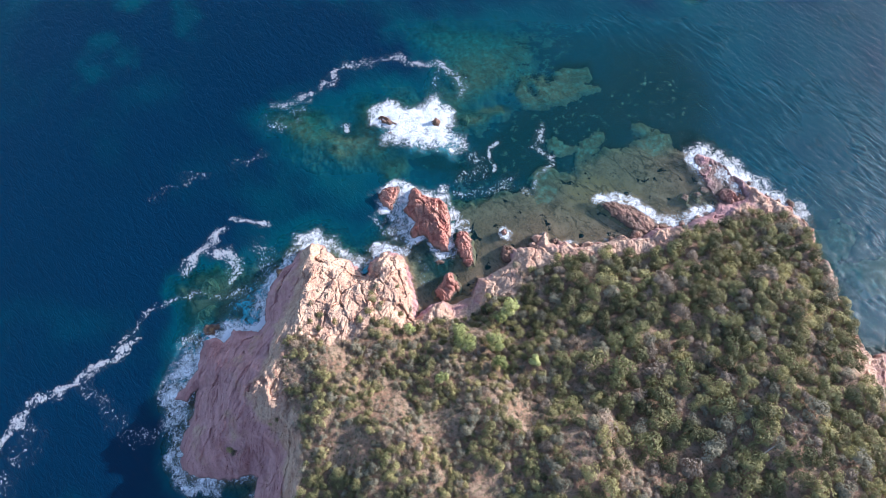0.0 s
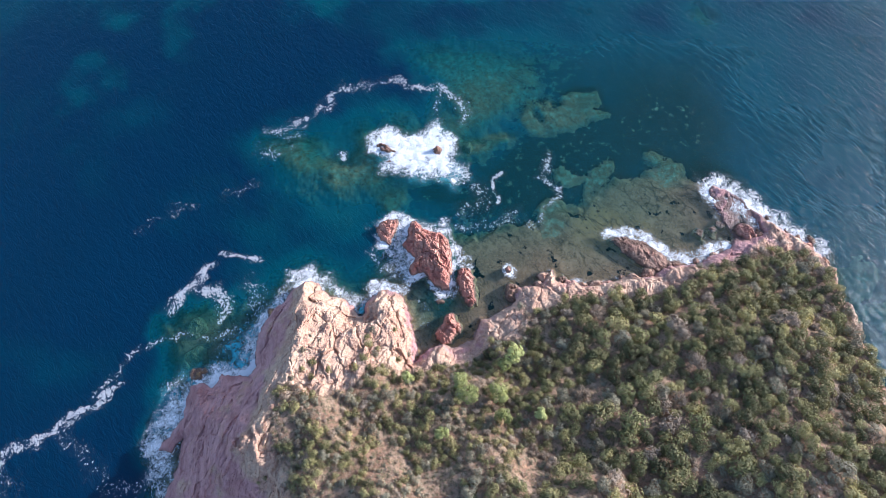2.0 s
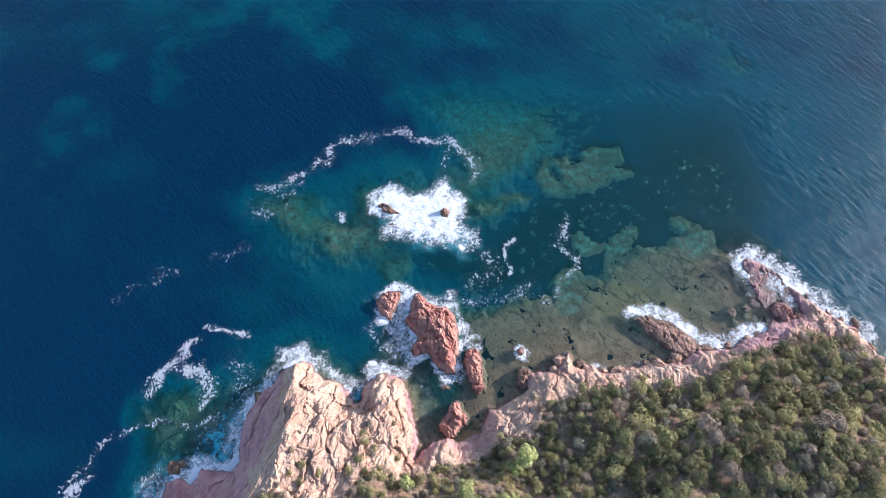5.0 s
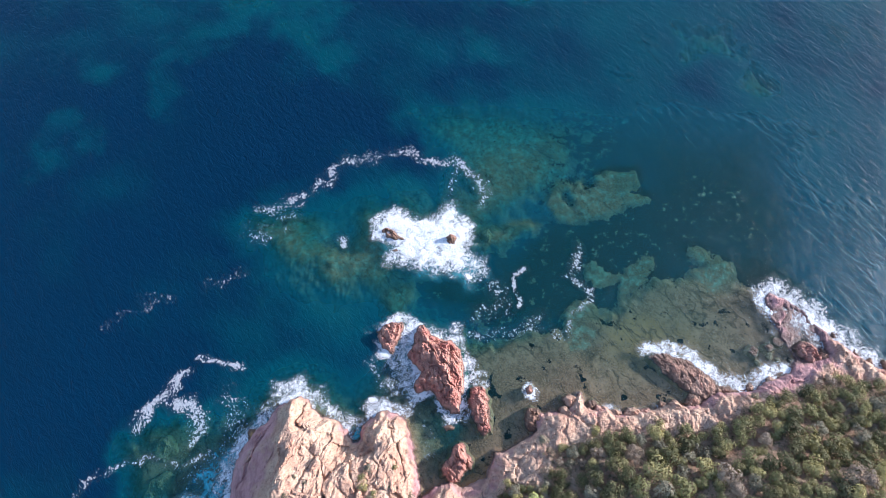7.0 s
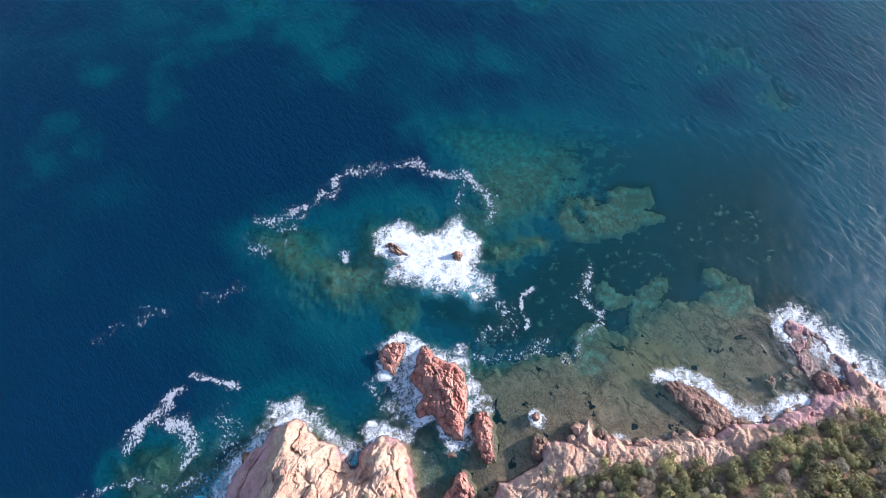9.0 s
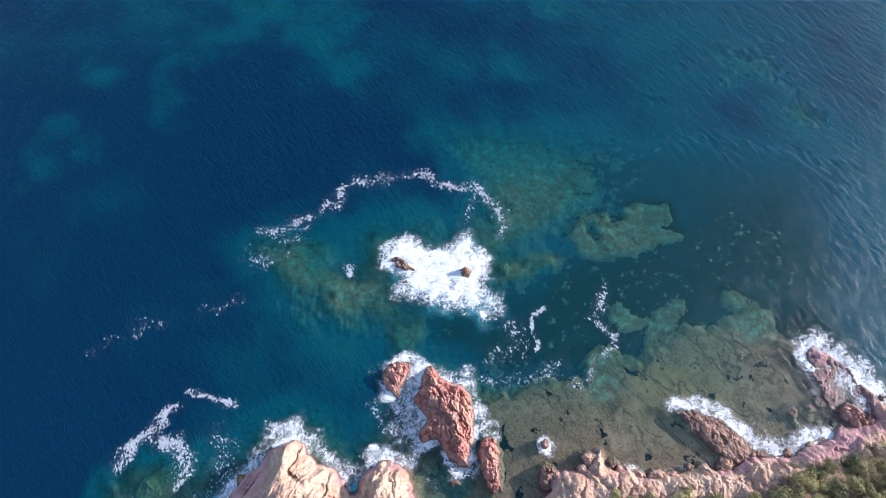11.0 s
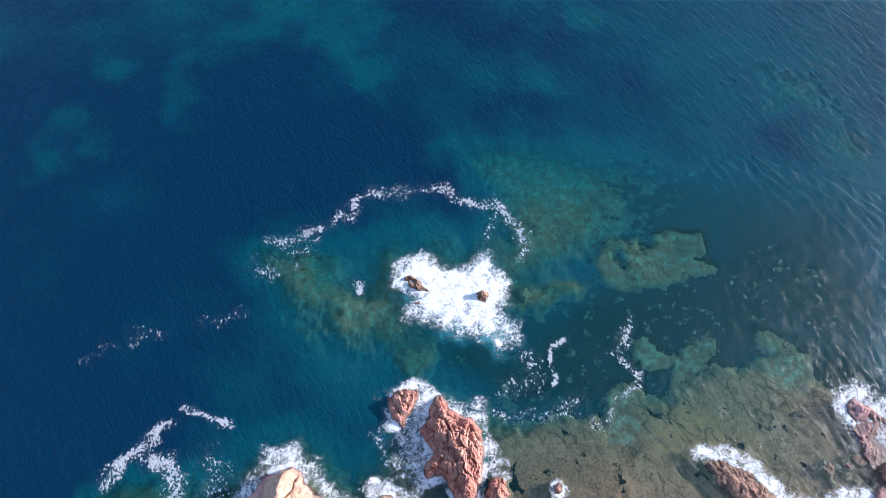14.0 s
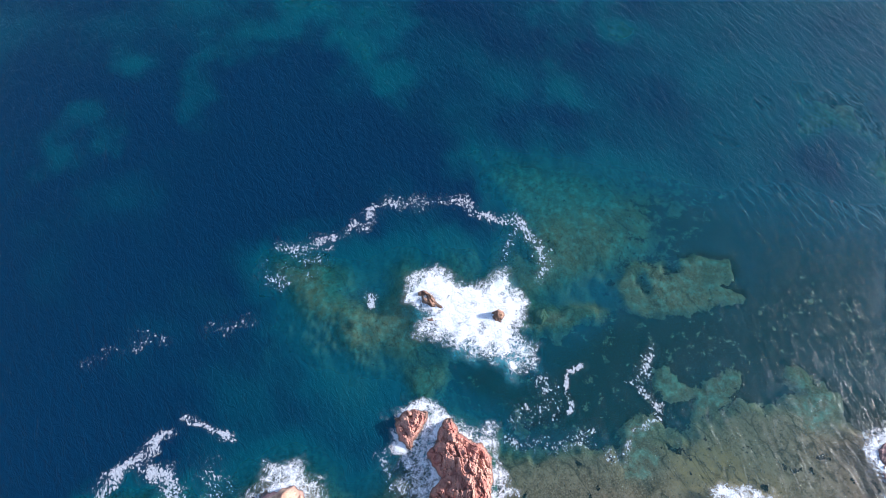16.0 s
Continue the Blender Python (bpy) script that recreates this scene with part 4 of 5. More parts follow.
def collar(label, outline, width, dense, inner=0.5, seed=0, weight=None, rise=0.15):
    ox, oy = zip(*outline)
    m = width * 2 + 1

    def cover(x, y):
        d = inside(outline, x, y)
        w = width * (1 + 0.7 * cloud(x, y, 5, 231 + seed, 2))
        c = dense * 0.9 * step(-1.0, 0.15, d / np.maximum(w, 0.3)) * step(inner + 0.6, inner, d) * np.clip(0.78 + 0.95 * cloud(x, y, 3.6, 235 + seed, 4), 0.1, 1.2)
        return c if weight is None else c * weight(x, y)
    foam(label, cover, (min(ox) - m, min(oy) - m, max(ox) + m, max(oy) + m), rise)


def spot(x, y, cx, cy, r):
    return step(1.2, 0.4, np.sqrt((x - cx) ** 2 + (y - cy) ** 2) / r)


BREAK = [(-15.8, 82.9), (-12.7, 85.4), (-9.2, 84.7), (-7, 82.8), (-4.6, 83.6), (-1.5, 86.7), (-0.6, 86.8), (0.1, 84.7), (2.7, 83.4), (2.9, 79.9), (2.2, 77.3), (6.2, 74.3), (6.3, 72.8), (3.2, 71.1), (-0.7, 72.5),
         (-5.3, 72.5), (-8.8, 74.5), (-12.9, 73.5), (-12.7, 75), (-11.5, 77.2), (-13.2, 78.5), (-15.3, 79.8)]


def burst(x, y):
    d = inside(BREAK, x + 0.9 * cloud(x, y, 3, 241, 4), y + 0.9 * cloud(x, y, 3, 245, 4))
    thick = step(-2.4, 2.6, d) * (0.98 - 0.52 * step(78, 72, y) - 0.30 * cloud(x, y, 2.2, 251, 4))
    return thick


foam("thick white surf bursting over a sunken rock", burst, (-20, 67, 12, 91), 0.22, 0.25)
collar("white surf washing round the large islet", ISLAND, 3.4, 0.92, 0.3, 1)
streak("churned foam between two rocks", [(-9, 62), (-8.2, 58.5), (-8.6, 55.5), (-7.4, 52.5)], 2.50, 0.84, 1.3, fresh=1.0)
collar("white surf round the rounded rock", ISLET_W, 2.7, 0.85, 0.2, 2)
collar("thin foam round the lagoon rock", SMALLROCK, 1.6, 0.72, 0.1, 3)
collar("foam running over the long boulder's seaward end", [(3.4, 53.5), (4.6, 55.2), (6.2, 55), (6.6, 53), (5, 52.2)], 0.9, 0.75, 2, 4)
collar("white wash along the seaward edge of the rock shelf", SHELF, 2.6, 0.85, 0.5, 5, lambda x, y: step(-0.6, 0.8, y - (59.4 - 0.42 * (x - 34) * (x < 46) - 5.0 * (x >= 46))))


def cliff_wash(x, y):
    """How hard the sea breaks along the coast."""
    f = 0.55 * step(-24, -30, x)
    for cx, cy, r, s in ((-41, 31, 6, 1.0), (-36, 34, 5, 1.0), (-47, 26, 5, 0.9), (-48, 19, 4.5, 0.9), (-33, 42, 5, 0.8), (-25.5, 50, 4.5, 0.9), (-16.5, 45, 3.5, 0.8),
                         (-11, 48, 4, 0.8), (-45, 7, 6, 0.75), (-40, 4, 5, 0.75), (57, 71, 5, 1.0), (62, 68.5, 5, 1.0), (67, 64, 5, 0.95), (72, 60, 4.5, 0.8), (76.5, 56, 4, 0.5),
                         (50, 54.5, 4.5, 0.95), (55.5, 57, 4, 0.9), (27, 49.5, 2.5, 0.7), (33.5, 50.5, 2.5, 0.6), (21, 51, 2.5, 0.45), (56, 66, 4, 0.6)):
        f = np.maximum(f, s * spot(x, y, cx, cy, r))
    return f


def wash_along(label, line, width):
    px, py = zip(*line)

    def cover(x, y):
        d = coast_distance(x, y)
        w = width * (0.45 + 0.9 * cliff_wash(x, y)) * (1 + 0.5 * cloud(x, y, 4, 261, 3))
        return (0.80 + 0.08 * step(-20, -30, x)) * step(-1.0, 0.1, d / np.maximum(w, 0.2)) * step(0.9, 0.4, d) * cliff_wash(x, y) * np.clip(0.80 + 0.9 * cloud(x, y, 3.6, 265, 4), 0.1, 1.2)
    foam(label, cover, (min(px) - 6, min(py) - 6, max(px) + 6, max(py) + 6), 0.18)


wash_along("white surf washing at the foot of the cliff", WEST_COAST, 3.0)
wash_along("thin white wash at the foot of the low cliff", NORTH_COAST, 2.2)
wash_along("white surf on the rocks of the eastern point", EAST_COAST[:20], 3.8)
streak("broad white surf on the rocks of the eastern point", [(56, 71), (58, 72.2), (61, 70), (64.5, 66.6), (68, 63.2), (71.5, 60.6), (75.5, 57.2)], 2.6, 0.95, 1.3, fresh=1.0)
streak("thin veil of surf washing over the flat eastern point", [(57.6, 69.6), (60.2, 67.6), (62.6, 65.6), (64.6, 63.6)], 2.4, 0.62, 1.3, fresh=1.0)
streak("surf running along the rock shelf", [(34.2, 60), (37, 60.8), (40.5, 59.8), (43.5, 57.8), (45.5, 55.9), (48.5, 55.1), (52, 55.7), (54, 56.9)], 1.5, 0.95, 1.3, fresh=1.0)
streak("surf breaking against the western cliff", [(-46, 29.5), (-43, 31.4), (-40, 32.4), (-38.5, 32)], 1.8, 0.66, 1.3, fresh=1.0)
streak("surf breaking against the western cliff", [(-35.8, 34), (-35.2, 38.5), (-33.2, 42.5), (-31, 46)], 1.62, 0.80, 1.3, fresh=1.0)
streak("surf round the low western promontory", [(-46.5, 26.5), (-48.2, 22.5), (-49.4, 18.5), (-47, 15.4)], 2.38, 0.96, 1.3, fresh=1.0)
streak("thin surf at the foot of the slab", [(-46.8, 12), (-46.6, 7.5), (-43.6, 4.2), (-38.8, 3.4)], 1.50, 0.84, 1.3, fresh=1.0)
streak("surf on the tip of the headland", [(-28.6, 49.6), (-25.4, 51), (-22.4, 50)], 1.88, 0.92, 1.3, fresh=1.0)
streak("surf on the tip of the headland", [(-20.8, 47.8), (-17, 46.2), (-15.2, 45.2)], 1.38, 0.80, 1.3, fresh=1.0)
streak("surf on the tip of the headland", [(-13.4, 48.4), (-10.2, 49), (-7, 47.6)], 1.25, 0.84, 1.3, fresh=1.0)
streak("broken white foam line curling round the reef", [(-39, 78.7), (-35, 79.1), (-31.4, 82.8)], 1.8, 0.62, 1.6)
streak("broken white foam line curling round the reef", [(-37.6, 84.1), (-30.5, 86.4), (-26.6, 90), (-23.3, 95.8), (-17.7, 97.2), (-10.1, 98.4), (-5.7, 96.6), (-0.4, 96.5), (2.9, 93.8), (4.9, 90.6), (5.1, 87.6)], 1.35, 0.86, 1.6)
streak("foam trail drifting from the surf", [(-0.6, 94), (-1.6, 89.3), (-1.6, 86.2)], 1.1, 0.6)
streak("thin foam flecks on dark water", [(-61.3, 60.3), (-57.8, 62.7), (-54.3, 65.3), (-50.1, 66.3)], 1.3, 0.50, 1.8)
streak("thin foam flecks on dark water", [(-44.8, 68.1), (-41.3, 69.9), (-38.4, 72.3)], 1.0, 0.52, 1.8)
streak("curled foam trail over dark sea grass", [(12.9, 74.2), (10.7, 72.4), (10.8, 69.4), (11.8, 68), (9.6, 65.5), (5.6, 64.1)], 0.6, 1.25, 0.8)
streak("foam flecks over dark sea grass", [(7.4, 71.6), (8.0, 69), (9.2, 66.5), (4, 65.5)], 1.6, 0.66)
streak("foam flecks over dark sea grass", [(22.9, 79), (22.4, 76), (21, 73.2), (24.9, 71), (24.6, 68.5), (21.1, 66.5), (20.1, 63.2), (16.6, 61.3)], 0.9, 0.8)
streak("foam flecks over dark sea grass", [(3.7, 61.7), (8.5, 61.5), (11.6, 62.3), (15.5, 64.6)], 1.5, 0.64)
streak("dense drifting foam patch", [(-51.2, 44.1), (-48.6, 47.7), (-47.3, 50), (-45.6, 52.4)], 1.2, 1.2)
streak("dense drifting foam patch", [(-46.9, 48.3), (-42.7, 47), (-41.1, 43.5), (-39.5, 39.8)], 1.6, 1.0)
streak("drifting foam line", [(-39.3, 39.4), (-42, 38), (-46.6, 38.8), (-51.8, 38.2), (-55.9, 35.9), (-58.5, 31.9), (-61.8, 27.4)], 0.9, 0.7)
streak("dense drifting foam patch", [(-43.5, 55.3), (-39.2, 55.1), (-35.6, 53.5)], 0.8, 1.1)
streak("long drifting foam line", [(-79, 8), (-77, 12.5), (-74.1, 18), (-69.5, 20), (-63.2, 24.2), (-58.3, 28.5)], 1.1, 1.15)
streak("drifting foam flecks", [(-66, 21), (-62, 18), (-59, 15), (-54.2, 11.6), (-49.3, 12.1)], 1.9, 0.55)
streak("drifting foam flecks", [(-79, 0), (-75.7, 3.5), (-72.9, 12.1)], 2.6, 0.58)
streak("foam veil beside the islet", [(-13.5, 55.8), (-12, 53.6), (-10.6, 51.6)], 1.2, 0.68)
streak("foam bubbles in the channel", [(-4, 46.2), (-3, 43.8), (-3.6, 41.4)], 1.3, 0.5)
streak("small foam patch over the reef", [(-21.5, 79.2), (-20.7, 77.2)], 0.9, 1.1, 0.8)
streak("drifting foam off the cliff", [(-38, 50), (-35, 46.5), (-36, 42.5), (-40, 36.5)], 2.2, 0.58)
streak("drifting foam off the cliff", [(-47, 31), (-50, 25), (-49.5, 19), (-48, 12), (-46.5, 6)], 1.7, 0.62)


# ---- plants ----
def leaf_cloud(rng, count, radius, height, leaf, lobes, droop=0.25):
    """Quads for the leaf sprays of a crown made of several lobes, over its base."""
    lob = []
    for k in range(lobes):
        a, r = rng.uniform(0, 2 * np.pi), radius * (0.0 if k == 0 else rng.uniform(0.35, 0.72))
        s = radius * (rng.uniform(0.5, 0.66) if k == 0 else rng.uniform(0.30, 0.52))
        lob.append((r * np.cos(a), r * np.sin(a), height * rng.uniform(0.42, 0.62) * (1 - 0.35 * r / radius), s))
    lob = np.array(lob)
    pick = rng.choice(lobes, count, p=lob[:, 3] ** 2 / (lob[:, 3] ** 2).sum())
    n = rng.normal(size=(count, 3))
    n[:, 2] = np.abs(n[:, 2]) * 1.1 - droop
    n /= np.linalg.norm(n, axis=1)[:, None]
    c = lob[pick, :3] + n * lob[pick, 3:] * np.array([1, 1, height / radius * 0.72]) * rng.uniform(0.87, 1.06, (count, 1))
    c[:, 2] = np.maximum(c[:, 2], 0.05)
    n = n + rng.normal(size=(count, 3)) * 0.2
    n /= np.linalg.norm(n, axis=1)[:, None]
    u = np.cross(n, rng.normal(size=(count, 3)))
    u /= np.linalg.norm(u, axis=1)[:, None]
    v = np.cross(n, u)
    s = leaf * rng.uniform(0.55, 1.25, (count, 1))
    quad = np.stack([c - u * s, c - v * s * 0.62 - n * s * 0.2, c + u * s, c + v * s * 0.62 - n * s * 0.2], 1)
    return quad.reshape(-1, 3)


def quads(n):
    return np.arange(n * 4).reshape(-1, 4)


def stem_mesh(name, height, thick, arms, rng, mat, spread=0.5):
    """A tapered trunk that divides into limbs."""
    bm = bmesh.new()

    def limb(a, b, ra, rb, sides=6):
        a, b = Vector(a), Vector(b)
        turn = (b - a).to_track_quat("Z", "Y").to_matrix()
        rings = []
        for p, r in ((a, ra), (a.lerp(b, 0.5) + Vector((rng.normal() * ra * 0.6, rng.normal() * ra * 0.6, 0)), (ra + rb) / 2), (b, rb)):
            rings.append([bm.verts.new(p + turn @ Vector((r * math.cos(t * 2 * math.pi / sides), r * math.sin(t * 2 * math.pi / sides), 0))) for t in range(sides)])
        for lo, hi in zip(rings, rings[1:]):
            for t in range(sides):
                bm.faces.new((lo[t], lo[(t + 1) % sides], hi[(t + 1) % sides], hi[t]))
        bm.faces.new(rings[-1])
    fork = (rng.normal() * 0.05, rng.normal() * 0.05, height * 0.45)
    limb((0, 0, -0.3), fork, thick, thick * 0.75)
    for k in range(arms):
        a = 2 * math.pi * (k + rng.uniform(-0.3, 0.3)) / arms
        limb(fork, (math.cos(a) * spread, math.sin(a) * spread, height * rng.uniform(0.75, 0.95)), thick * 0.6, thick * 0.2, 5)
    me = bpy.data.meshes.new(name)
    bm.to_mesh(me)
    bm.free()
    me.materials.append(mat)
    return me


rng = np.random.default_rng(5)
KINDS = {"dark": "dense dark green evergreen shrub", "olive": "olive green rounded shrub", "grey": "grey-green sun-bleached shrub", "dry": "low dry brown shrub"}
FORMS = {}
for tint in KINDS:
    for k in range(4):
        q = leaf_cloud(rng, 800, 1.0, 1.05, 0.086, 9)
        FORMS[tint, k] = (q, mesh_of("crown", q, quads(len(q) // 4), LEAVES[tint], {"tone": np.full(len(q), 0.25 + 0.17 * k)}))
STEM = stem_mesh("stem", 0.8, 0.07, 4, rng, BARK)

# clearings of dry soil: east, north, size
CLEARINGS = [(27, 27.5, 4), (59.5, 12.5, 4.5), (23, 8.5, 4.5), (8, 2.5, 4), (-8, 16, 4.0), (-18, 24.5, 3.5), (66, 24, 3.0), (-14, 9, 4.5), (1, 12, 3.5), (14, 15, 4), (-25, 21, 3.0), (33, 4, 4),
             (50, 25.5, 0.1), (40, 17, 3)]
spacing = 0.95
cx, cy = np.meshgrid(np.arange(-34, 96, spacing), np.arange(-6, 60, spacing * 0.87))
cx = cx + (np.arange(cx.shape[0]) % 2)[:, None] * spacing / 2
cx, cy = (cx + rng.uniform(-0.5, 0.5, cx.shape) * spacing).ravel(), (cy + rng.uniform(-0.5, 0.5, cy.shape) * spacing).ravel()
edge = thicket_distance(cx, cy)
keep = edge > 0.3
cx, cy, edge = cx[keep], cy[keep], edge[keep]
lush = 0.72 + 0.24 * step(10, 30, cx) + 0.55 * cloud(cx, cy, 9, 301, 3) * step(40, 15, cx) + 0.25 * cloud(cx, cy, 4, 305, 2)
for bx, by, br in CLEARINGS:
    lush = lush - 1.1 * step(1.3, 0.5, np.sqrt((cx - bx) ** 2 + (cy - by) ** 2) / (0.85 * br))
# a shadowy band of taller, darker growth; the dark leaves also paint its shade
DARK_BAND = [(30.6, 35.8), (32.6, 23.3), (37.9, 12.9), (44.4, 2.5)]
shady_band = step(7.5, 3.0, along(DARK_BAND, cx, cy) + 2.0 * cloud(cx, cy, 6, 451, 2))
order = rng.permutation(len(cx))
chosen = []
taken = {}
for i in order:
    x, y = cx[i], cy[i]
    east = float(step(8, 30, x))
    size = (0.62 + 0.6 * rng.random() ** 1.5) * (1.0 + 0.75 * east) * (1.25 if rng.random() < 0.12 else 1.0)
    size *= 1 + 0.35 * shady_band[i]
    if lush[i] < 0.15:
        size *= 0.45
    elif lush[i] < 0.35:
        size *= 0.7
    if rng.random() < (0.75 if lush[i] < -0.2 else (0.45 if lush[i] < 0.1 else 0.0)):
        continue
    size *= 0.75 + 0.25 * min(1, edge[i] / 2)
    cell = (int(x // 2.5), int(y // 2.5))
    if any(math.hypot(x - ox, y - oy) < 0.56 * (size + r) for a in (-1, 0, 1) for b in (-1, 0, 1) for ox, oy, r in taken.get((cell[0] + a, cell[1] + b), ())):
        continue
    taken.setdefault(cell, []).append((x, y, size))
    chosen.append((x, y, size, lush[i], east))
px, py, pr, pl, pe = np.array(chosen).T
pz = terrain(px, py)[0] - 0.05
pick = rng.random(len(px))
green = cloud(px, py, 7, 311, 3) * 0.35 + pick
kinds = np.where(pl < 0.25, np.where(pick < 0.5, "dry", "grey"), np.where(green < 0.14 + 0.18 * pe + 0.4 * step(7.5, 3.0, along(DARK_BAND, px, py)), "dark", np.where(green < 0.64 + 0.16 * pe, "olive", np.where(green < 0.88 + 0.06 * pe, "grey", "dry"))))
forms = rng.integers(0, 4, len(px))
turns = rng.uniform(0, 360, len(px))
near = np.argsort(-(py - 0.12 * np.abs(px - 18)) + 60 * ((px < -14) | (px > 56)))[:290]
single = np.zeros(len(px), bool)
single[near] = True
masters = {}
for i in near:
    key = (kinds[i], forms[i])
    at = pose(px[i], py[i], pz[i], 0, 0, turns[i])
    if key not in masters:
        shrub = tagged(new("shrub"), KINDS[kinds[i]] + " on the slope above the shore", "shrub", "shrubs above the shore")
        part("stem", STEM, shrub)
        part("crown", FORMS[key][1], shrub)
        shrub.scale = (pr[i], pr[i], pr[i] * 0.95)
        shrub.location, shrub.rotation_euler = at.translation, at.to_euler()
        masters[key] = shrub
    else:
        one = copy_thing(masters[key], at)
        one.scale = (pr[i], pr[i], pr[i] * rng.uniform(0.8, 1.1))
for k, (x, y, r) in enumerate([(-12.1, 38.4, 0.8), (-12.6, 36, 0.9), (-8.3, 38.9, 0.7), (-23.5, 34, 0.7), (-21.9, 32.2, 0.9), (-13.1, 33.2, 1.0), (-5.6, 35.2, 0.8), (-6, 31.1, 0.9), (-14.4, 31.4, 0.9), (-20.9, 35.9, 0.5),
                               (-19, 30.9, 0.7), (-21.5, 29.6, 0.8), (-24.7, 29.2, 0.6), (-10.9, 35.1, 0.6), (-8.6, 36.1, 0.5), (-11.4, 34.2, 0.9), (-7.4, 33.6, 0.8), (-23.2, 30.8, 0.6), (-22.6, 36.8, 0.4), (-12.9, 37.2, 0.7),
                               (-36, 9.2, 0.75), (-35.3, 8.7, 0.6), (-27.2, 13.6, 0.5), (-28.4, 12.9, 0.4), (15.2, 44.2, 0.9), (33.6, 47.6, 0.9), (23.6, 45.8, 1.0), (50.2, 52.6, 0.8)]):
    key = ("olive" if k % 3 else "grey", k % 4)
    one = copy_thing(masters[key], pose(x, y, float(terrain(np.array([x]), np.array([y]))[0][0]) - 0.1, 0, 0, 77 * k))
    one.scale = (r, r, r * 0.8)
    tagged(one, "small olive shrub rooted in a rock crevice" if k % 3 else "small grey shrub rooted in a rock crevice", "shrub", "shrubs on bare rock")
for tint in KINDS:
    points, tones = [], []
    for i in np.flatnonzero((kinds == tint) & ~single):
        q = FORMS[tint, forms[i]][0]
        share_of = 640 if pr[i] > 1.25 else (440 if pr[i] > 0.9 else (280 if pr[i] > 0.65 else 160))
        q = q.reshape(-1, 4, 3)[:share_of].reshape(-1, 3)
        a, s = radians(turns[i]), pr[i]
        grow = (800 / share_of) ** 0.40
        mid = q.reshape(-1, 4, 3).mean(axis=1, keepdims=True)
        q = (mid + (q.reshape(-1, 4, 3) - mid) * grow).reshape(-1, 3)
        points.append(np.stack([px[i] + s * (q[:, 0] * math.cos(a) - q[:, 1] * math.sin(a)), py[i] + s * (q[:, 0] * math.sin(a) + q[:, 1] * math.cos(a)), pz[i] + s * q[:, 2]], 1))
        tones.append(np.full(len(q), rng.random()))
    points = np.concatenate(points)
    tagged(new("shrub_thicket", mesh_of("shrub_thicket", points, quads(len(points) // 4), LEAVES[tint], {"tone": np.concatenate(tones)})),
           {"dark": "thicket of dark green evergreen shrubs covering the hill", "olive": "thicket of olive green shrubs covering the hill",
            "grey": "thicket of grey-green bleached shrubs on the hill", "dry": "low dry brown undergrowth on bare soil"}[tint], "shrubs", kind="stuff")

# dry grass and tiny shrubs between the larger ones
tx, ty = rng.uniform(-33, 92, 30000), rng.uniform(-8, 58, 30000)
te = thicket_distance(tx, ty)
open_soil = 0.16 + 0.75 * step(40, 8, tx) + 0.3 * cloud(tx, ty, 5, 441, 3)
keep = (te > -0.6) & (rng.random(len(tx)) < open_soil)
tx, ty = tx[keep], ty[keep]
tz = terrain(tx, ty)[0]
keep = (tz > 1.2)
tx, ty, tz = tx[keep], ty[keep], tz[keep]
tuft_kind = rng.choice(["dry", "grey", "olive"], len(tx), p=[0.42, 0.38, 0.20])
for tint in ("dry", "grey", "olive"):
    sel = np.flatnonzero(tuft_kind == tint)
    n = 12
    base = FORMS[tint, 1][0].reshape(-1, 4, 3)
    picks = rng.integers(0, len(base), (len(sel), n))
    q = base[picks].copy()
    mid = q.mean(axis=2, keepdims=True)
    q = mid + (q - mid) * 2.3
    q *= rng.uniform(0.20, 0.46, (len(sel), 1, 1, 1))
    q += np.stack([tx[sel], ty[sel], tz[sel]], 1)[:, None, None, :]
    q = q.reshape(-1, 3)
    tagged(new("grass_tufts", mesh_of("grass_tufts", q, quads(len(q) // 4), LEAVES[tint], {"tone": np.repeat(rng.random(len(sel)), n * 4)})),
           {"dry": "dry straw-coloured grass tufts on bare soil", "grey": "small grey-green tufts on bare soil", "olive": "small olive green tufts on bare soil"}[tint], "grass", kind="stuff")

# pines: east, north, crown radius, height
PINES = [(4.6, 27.0, 2.0, 3.6), (3.1, 29.4, 1.6, 3.2), (13.2, 34.4, 1.9, 3.4), (11.6, 32.4, 1.5, 2.8), (9.9, 27.2, 2.0, 3.6), (10.5, 23.2, 1.5, 3.0), (0.5, 20.4, 1.15, 2.4),
         (16.8, 23.8, 1.1, 2.4), (-5.6, 29.6, 1.2, 2.2)]
for x, y, r, h in PINES:
    base = float(terrain(np.array([x]), np.array([y]))[0][0])
    pine = tagged(new("pine_tree"), "young bright green pine with a soft rounded crown", "tree", "young pines")
    pine.location = (x, y, base)
    part("trunk", stem_mesh("trunk", h, 0.11, 5, rng, BARK, r * 0.5), pine, "thin brown pine trunk with limbs")
    q = leaf_cloud(rng, int(520 * r), r, h * 0.9, 0.17, 11, 0.1)
    q[:, 2] += h * 0.22
    part("crown", mesh_of("crown", q, quads(len(q) // 4), LEAVES["pine"], {"tone": np.full(len(q), rng.random())}), pine, "bright yellow-green needle clumps")


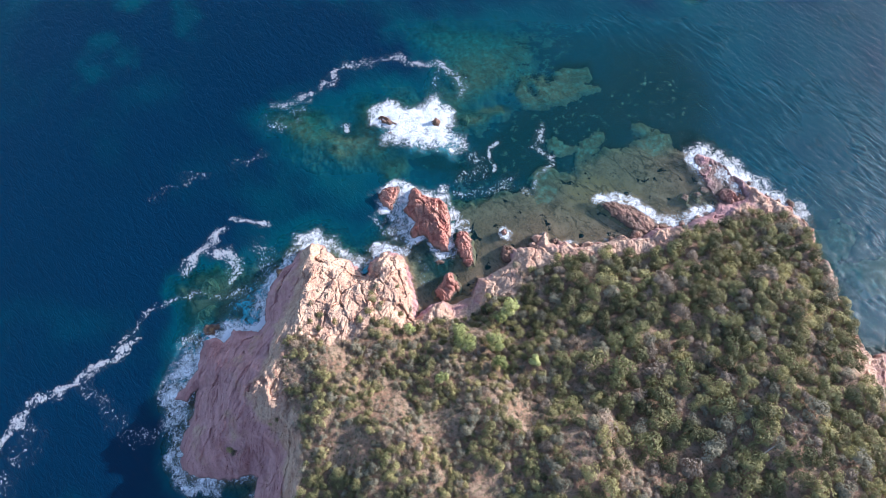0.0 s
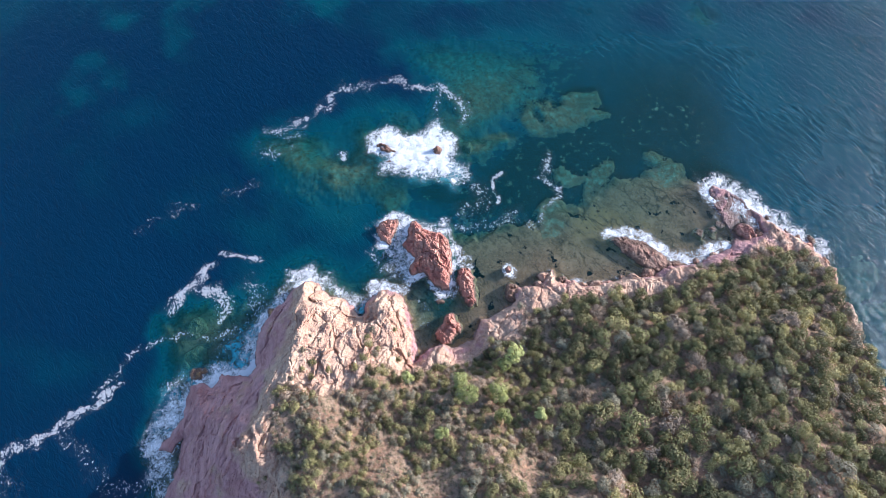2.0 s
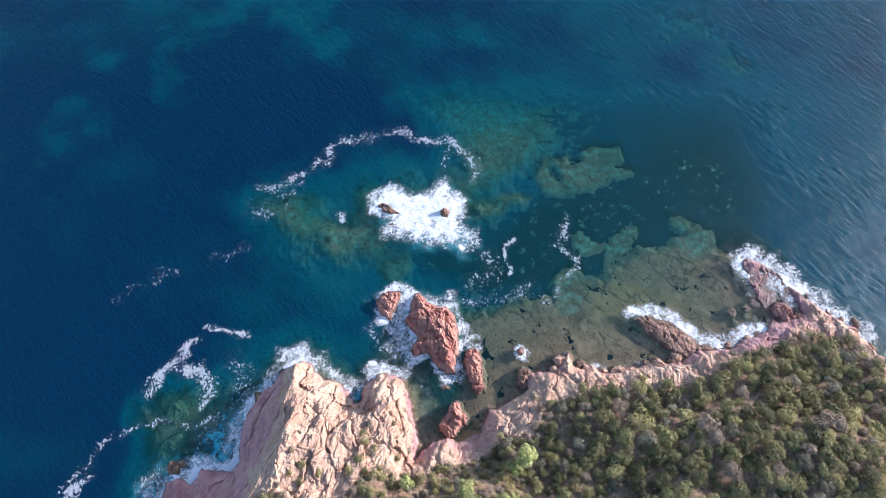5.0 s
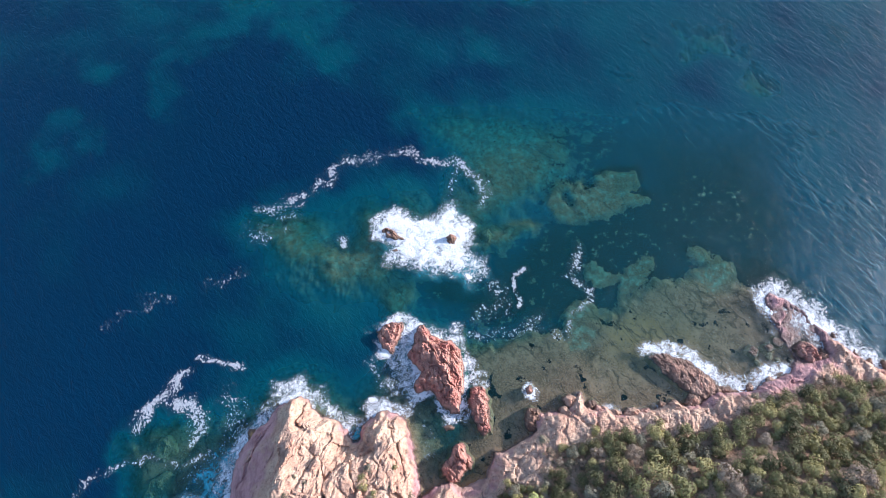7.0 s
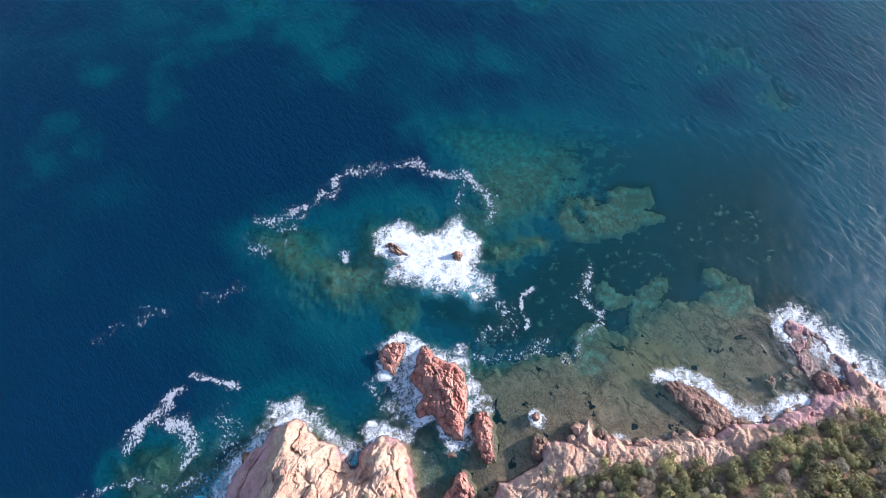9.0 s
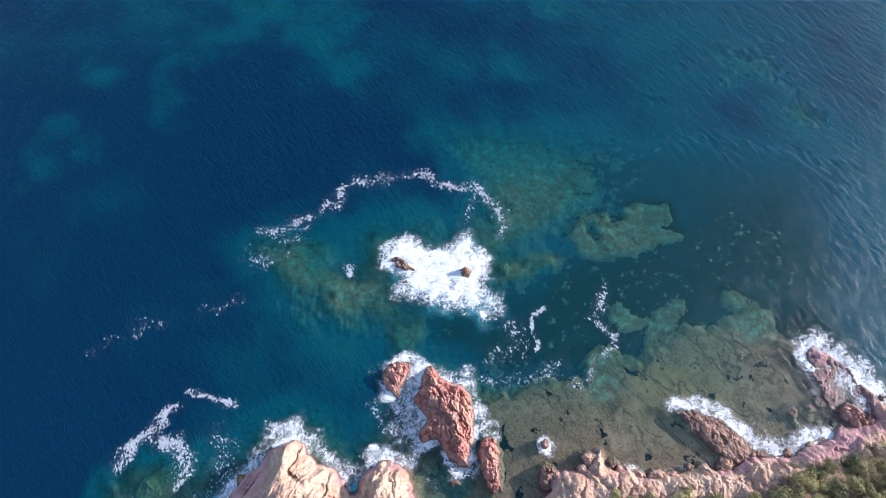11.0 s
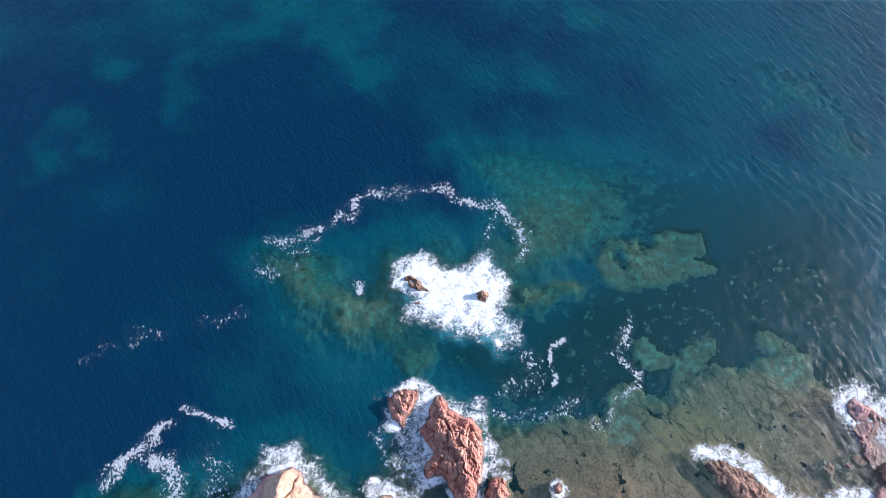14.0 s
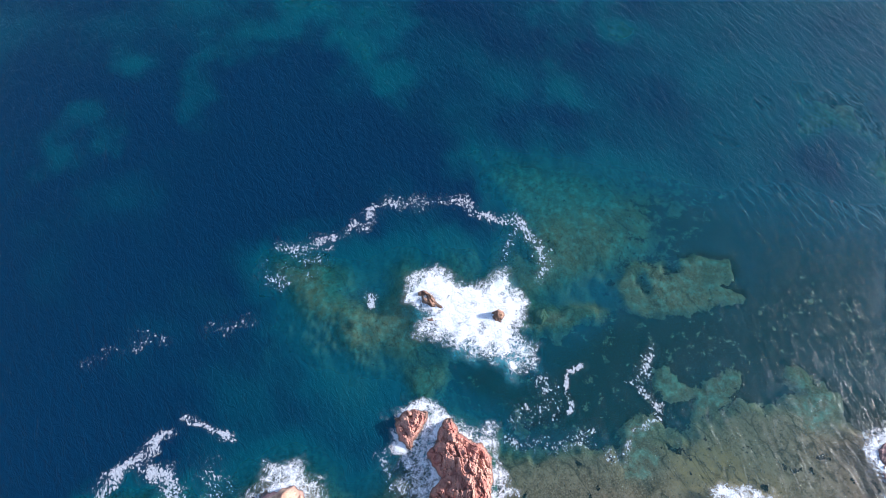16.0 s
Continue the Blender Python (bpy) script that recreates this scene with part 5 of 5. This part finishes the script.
# ---- loose stones and dead wood ----
def stone(label, x, y, size, mat, seed):
    bm = bmesh.new()
    bmesh.ops.create_icosphere(bm, subdivisions=3, radius=size)
    for v in bm.verts:
        p = v.co / size
        v.co *= 1 + 0.35 * noise.noise(p * 1.3 + Vector((seed, 0, 0))) + 0.14 * noise.noise(p * 3.5 + Vector((0, seed, 0)))
        v.co.z *= 0.7
    me = bpy.data.meshes.new("boulder")
    bm.to_mesh(me)
    bm.free()
    me.materials.append(mat)
    ob = new("boulder", me)
    ob.location = (x, y, float(terrain(np.array([x]), np.array([y]))[0][0]) + size * 0.25)
    ob.rotation_euler = (0, 0, seed)
    tagged(ob, label, "rock", "loose boulders")


stone("single pale stone among the shrubs", -8, 6.9, 0.55, PALE_ROCK, 3.1)
for k, (x, y, s) in enumerate([(53, 58.8, 0.6), (55.2, 60.2, 0.7), (56.5, 59.5, 0.5), (54.2, 61.4, 0.5)]):
    stone("dark wet boulder in the shallows", x, y, s, WET_ROCK, 1.7 * k + 0.4)
for k, (x, y, s) in enumerate([(58.6, 12.6, 0.22), (59.8, 13.4, 0.3), (60.6, 12.4, 0.2), (58.0, 11.4, 0.25), (61, 14.6, 0.2), (48.5, 28.6, 0.25), (49.2, 29.4, 0.2)]):
    stone("pale broken stone in a clearing", x, y, s, PALE_ROCK, 2.3 * k + 0.9)


def log(label, a, b, thick):
    ends = []
    for x, y in (a, b):
        ends.append(Vector((x, y, float(terrain(np.array([x]), np.array([y]))[0][0]) + 0.75)))
    me = stem_mesh("fallen_branch", (ends[1] - ends[0]).length, thick, 4, rng, DEAD_WOOD, 0.9)
    ob = new("fallen_branch", me)
    ob.matrix_world = Matrix.Translation(ends[0]) @ (ends[1] - ends[0]).to_track_quat("Z", "Y").to_matrix().to_4x4()
    tagged(ob, label, "branch")


log("bleached bare fallen branch lying over the shrubs", (52.5, 8.2), (56.5, 10.4), 0.12)
log("grey dead branch among the shrubs", (54.5, 31.0), (53.6, 33.6), 0.12)
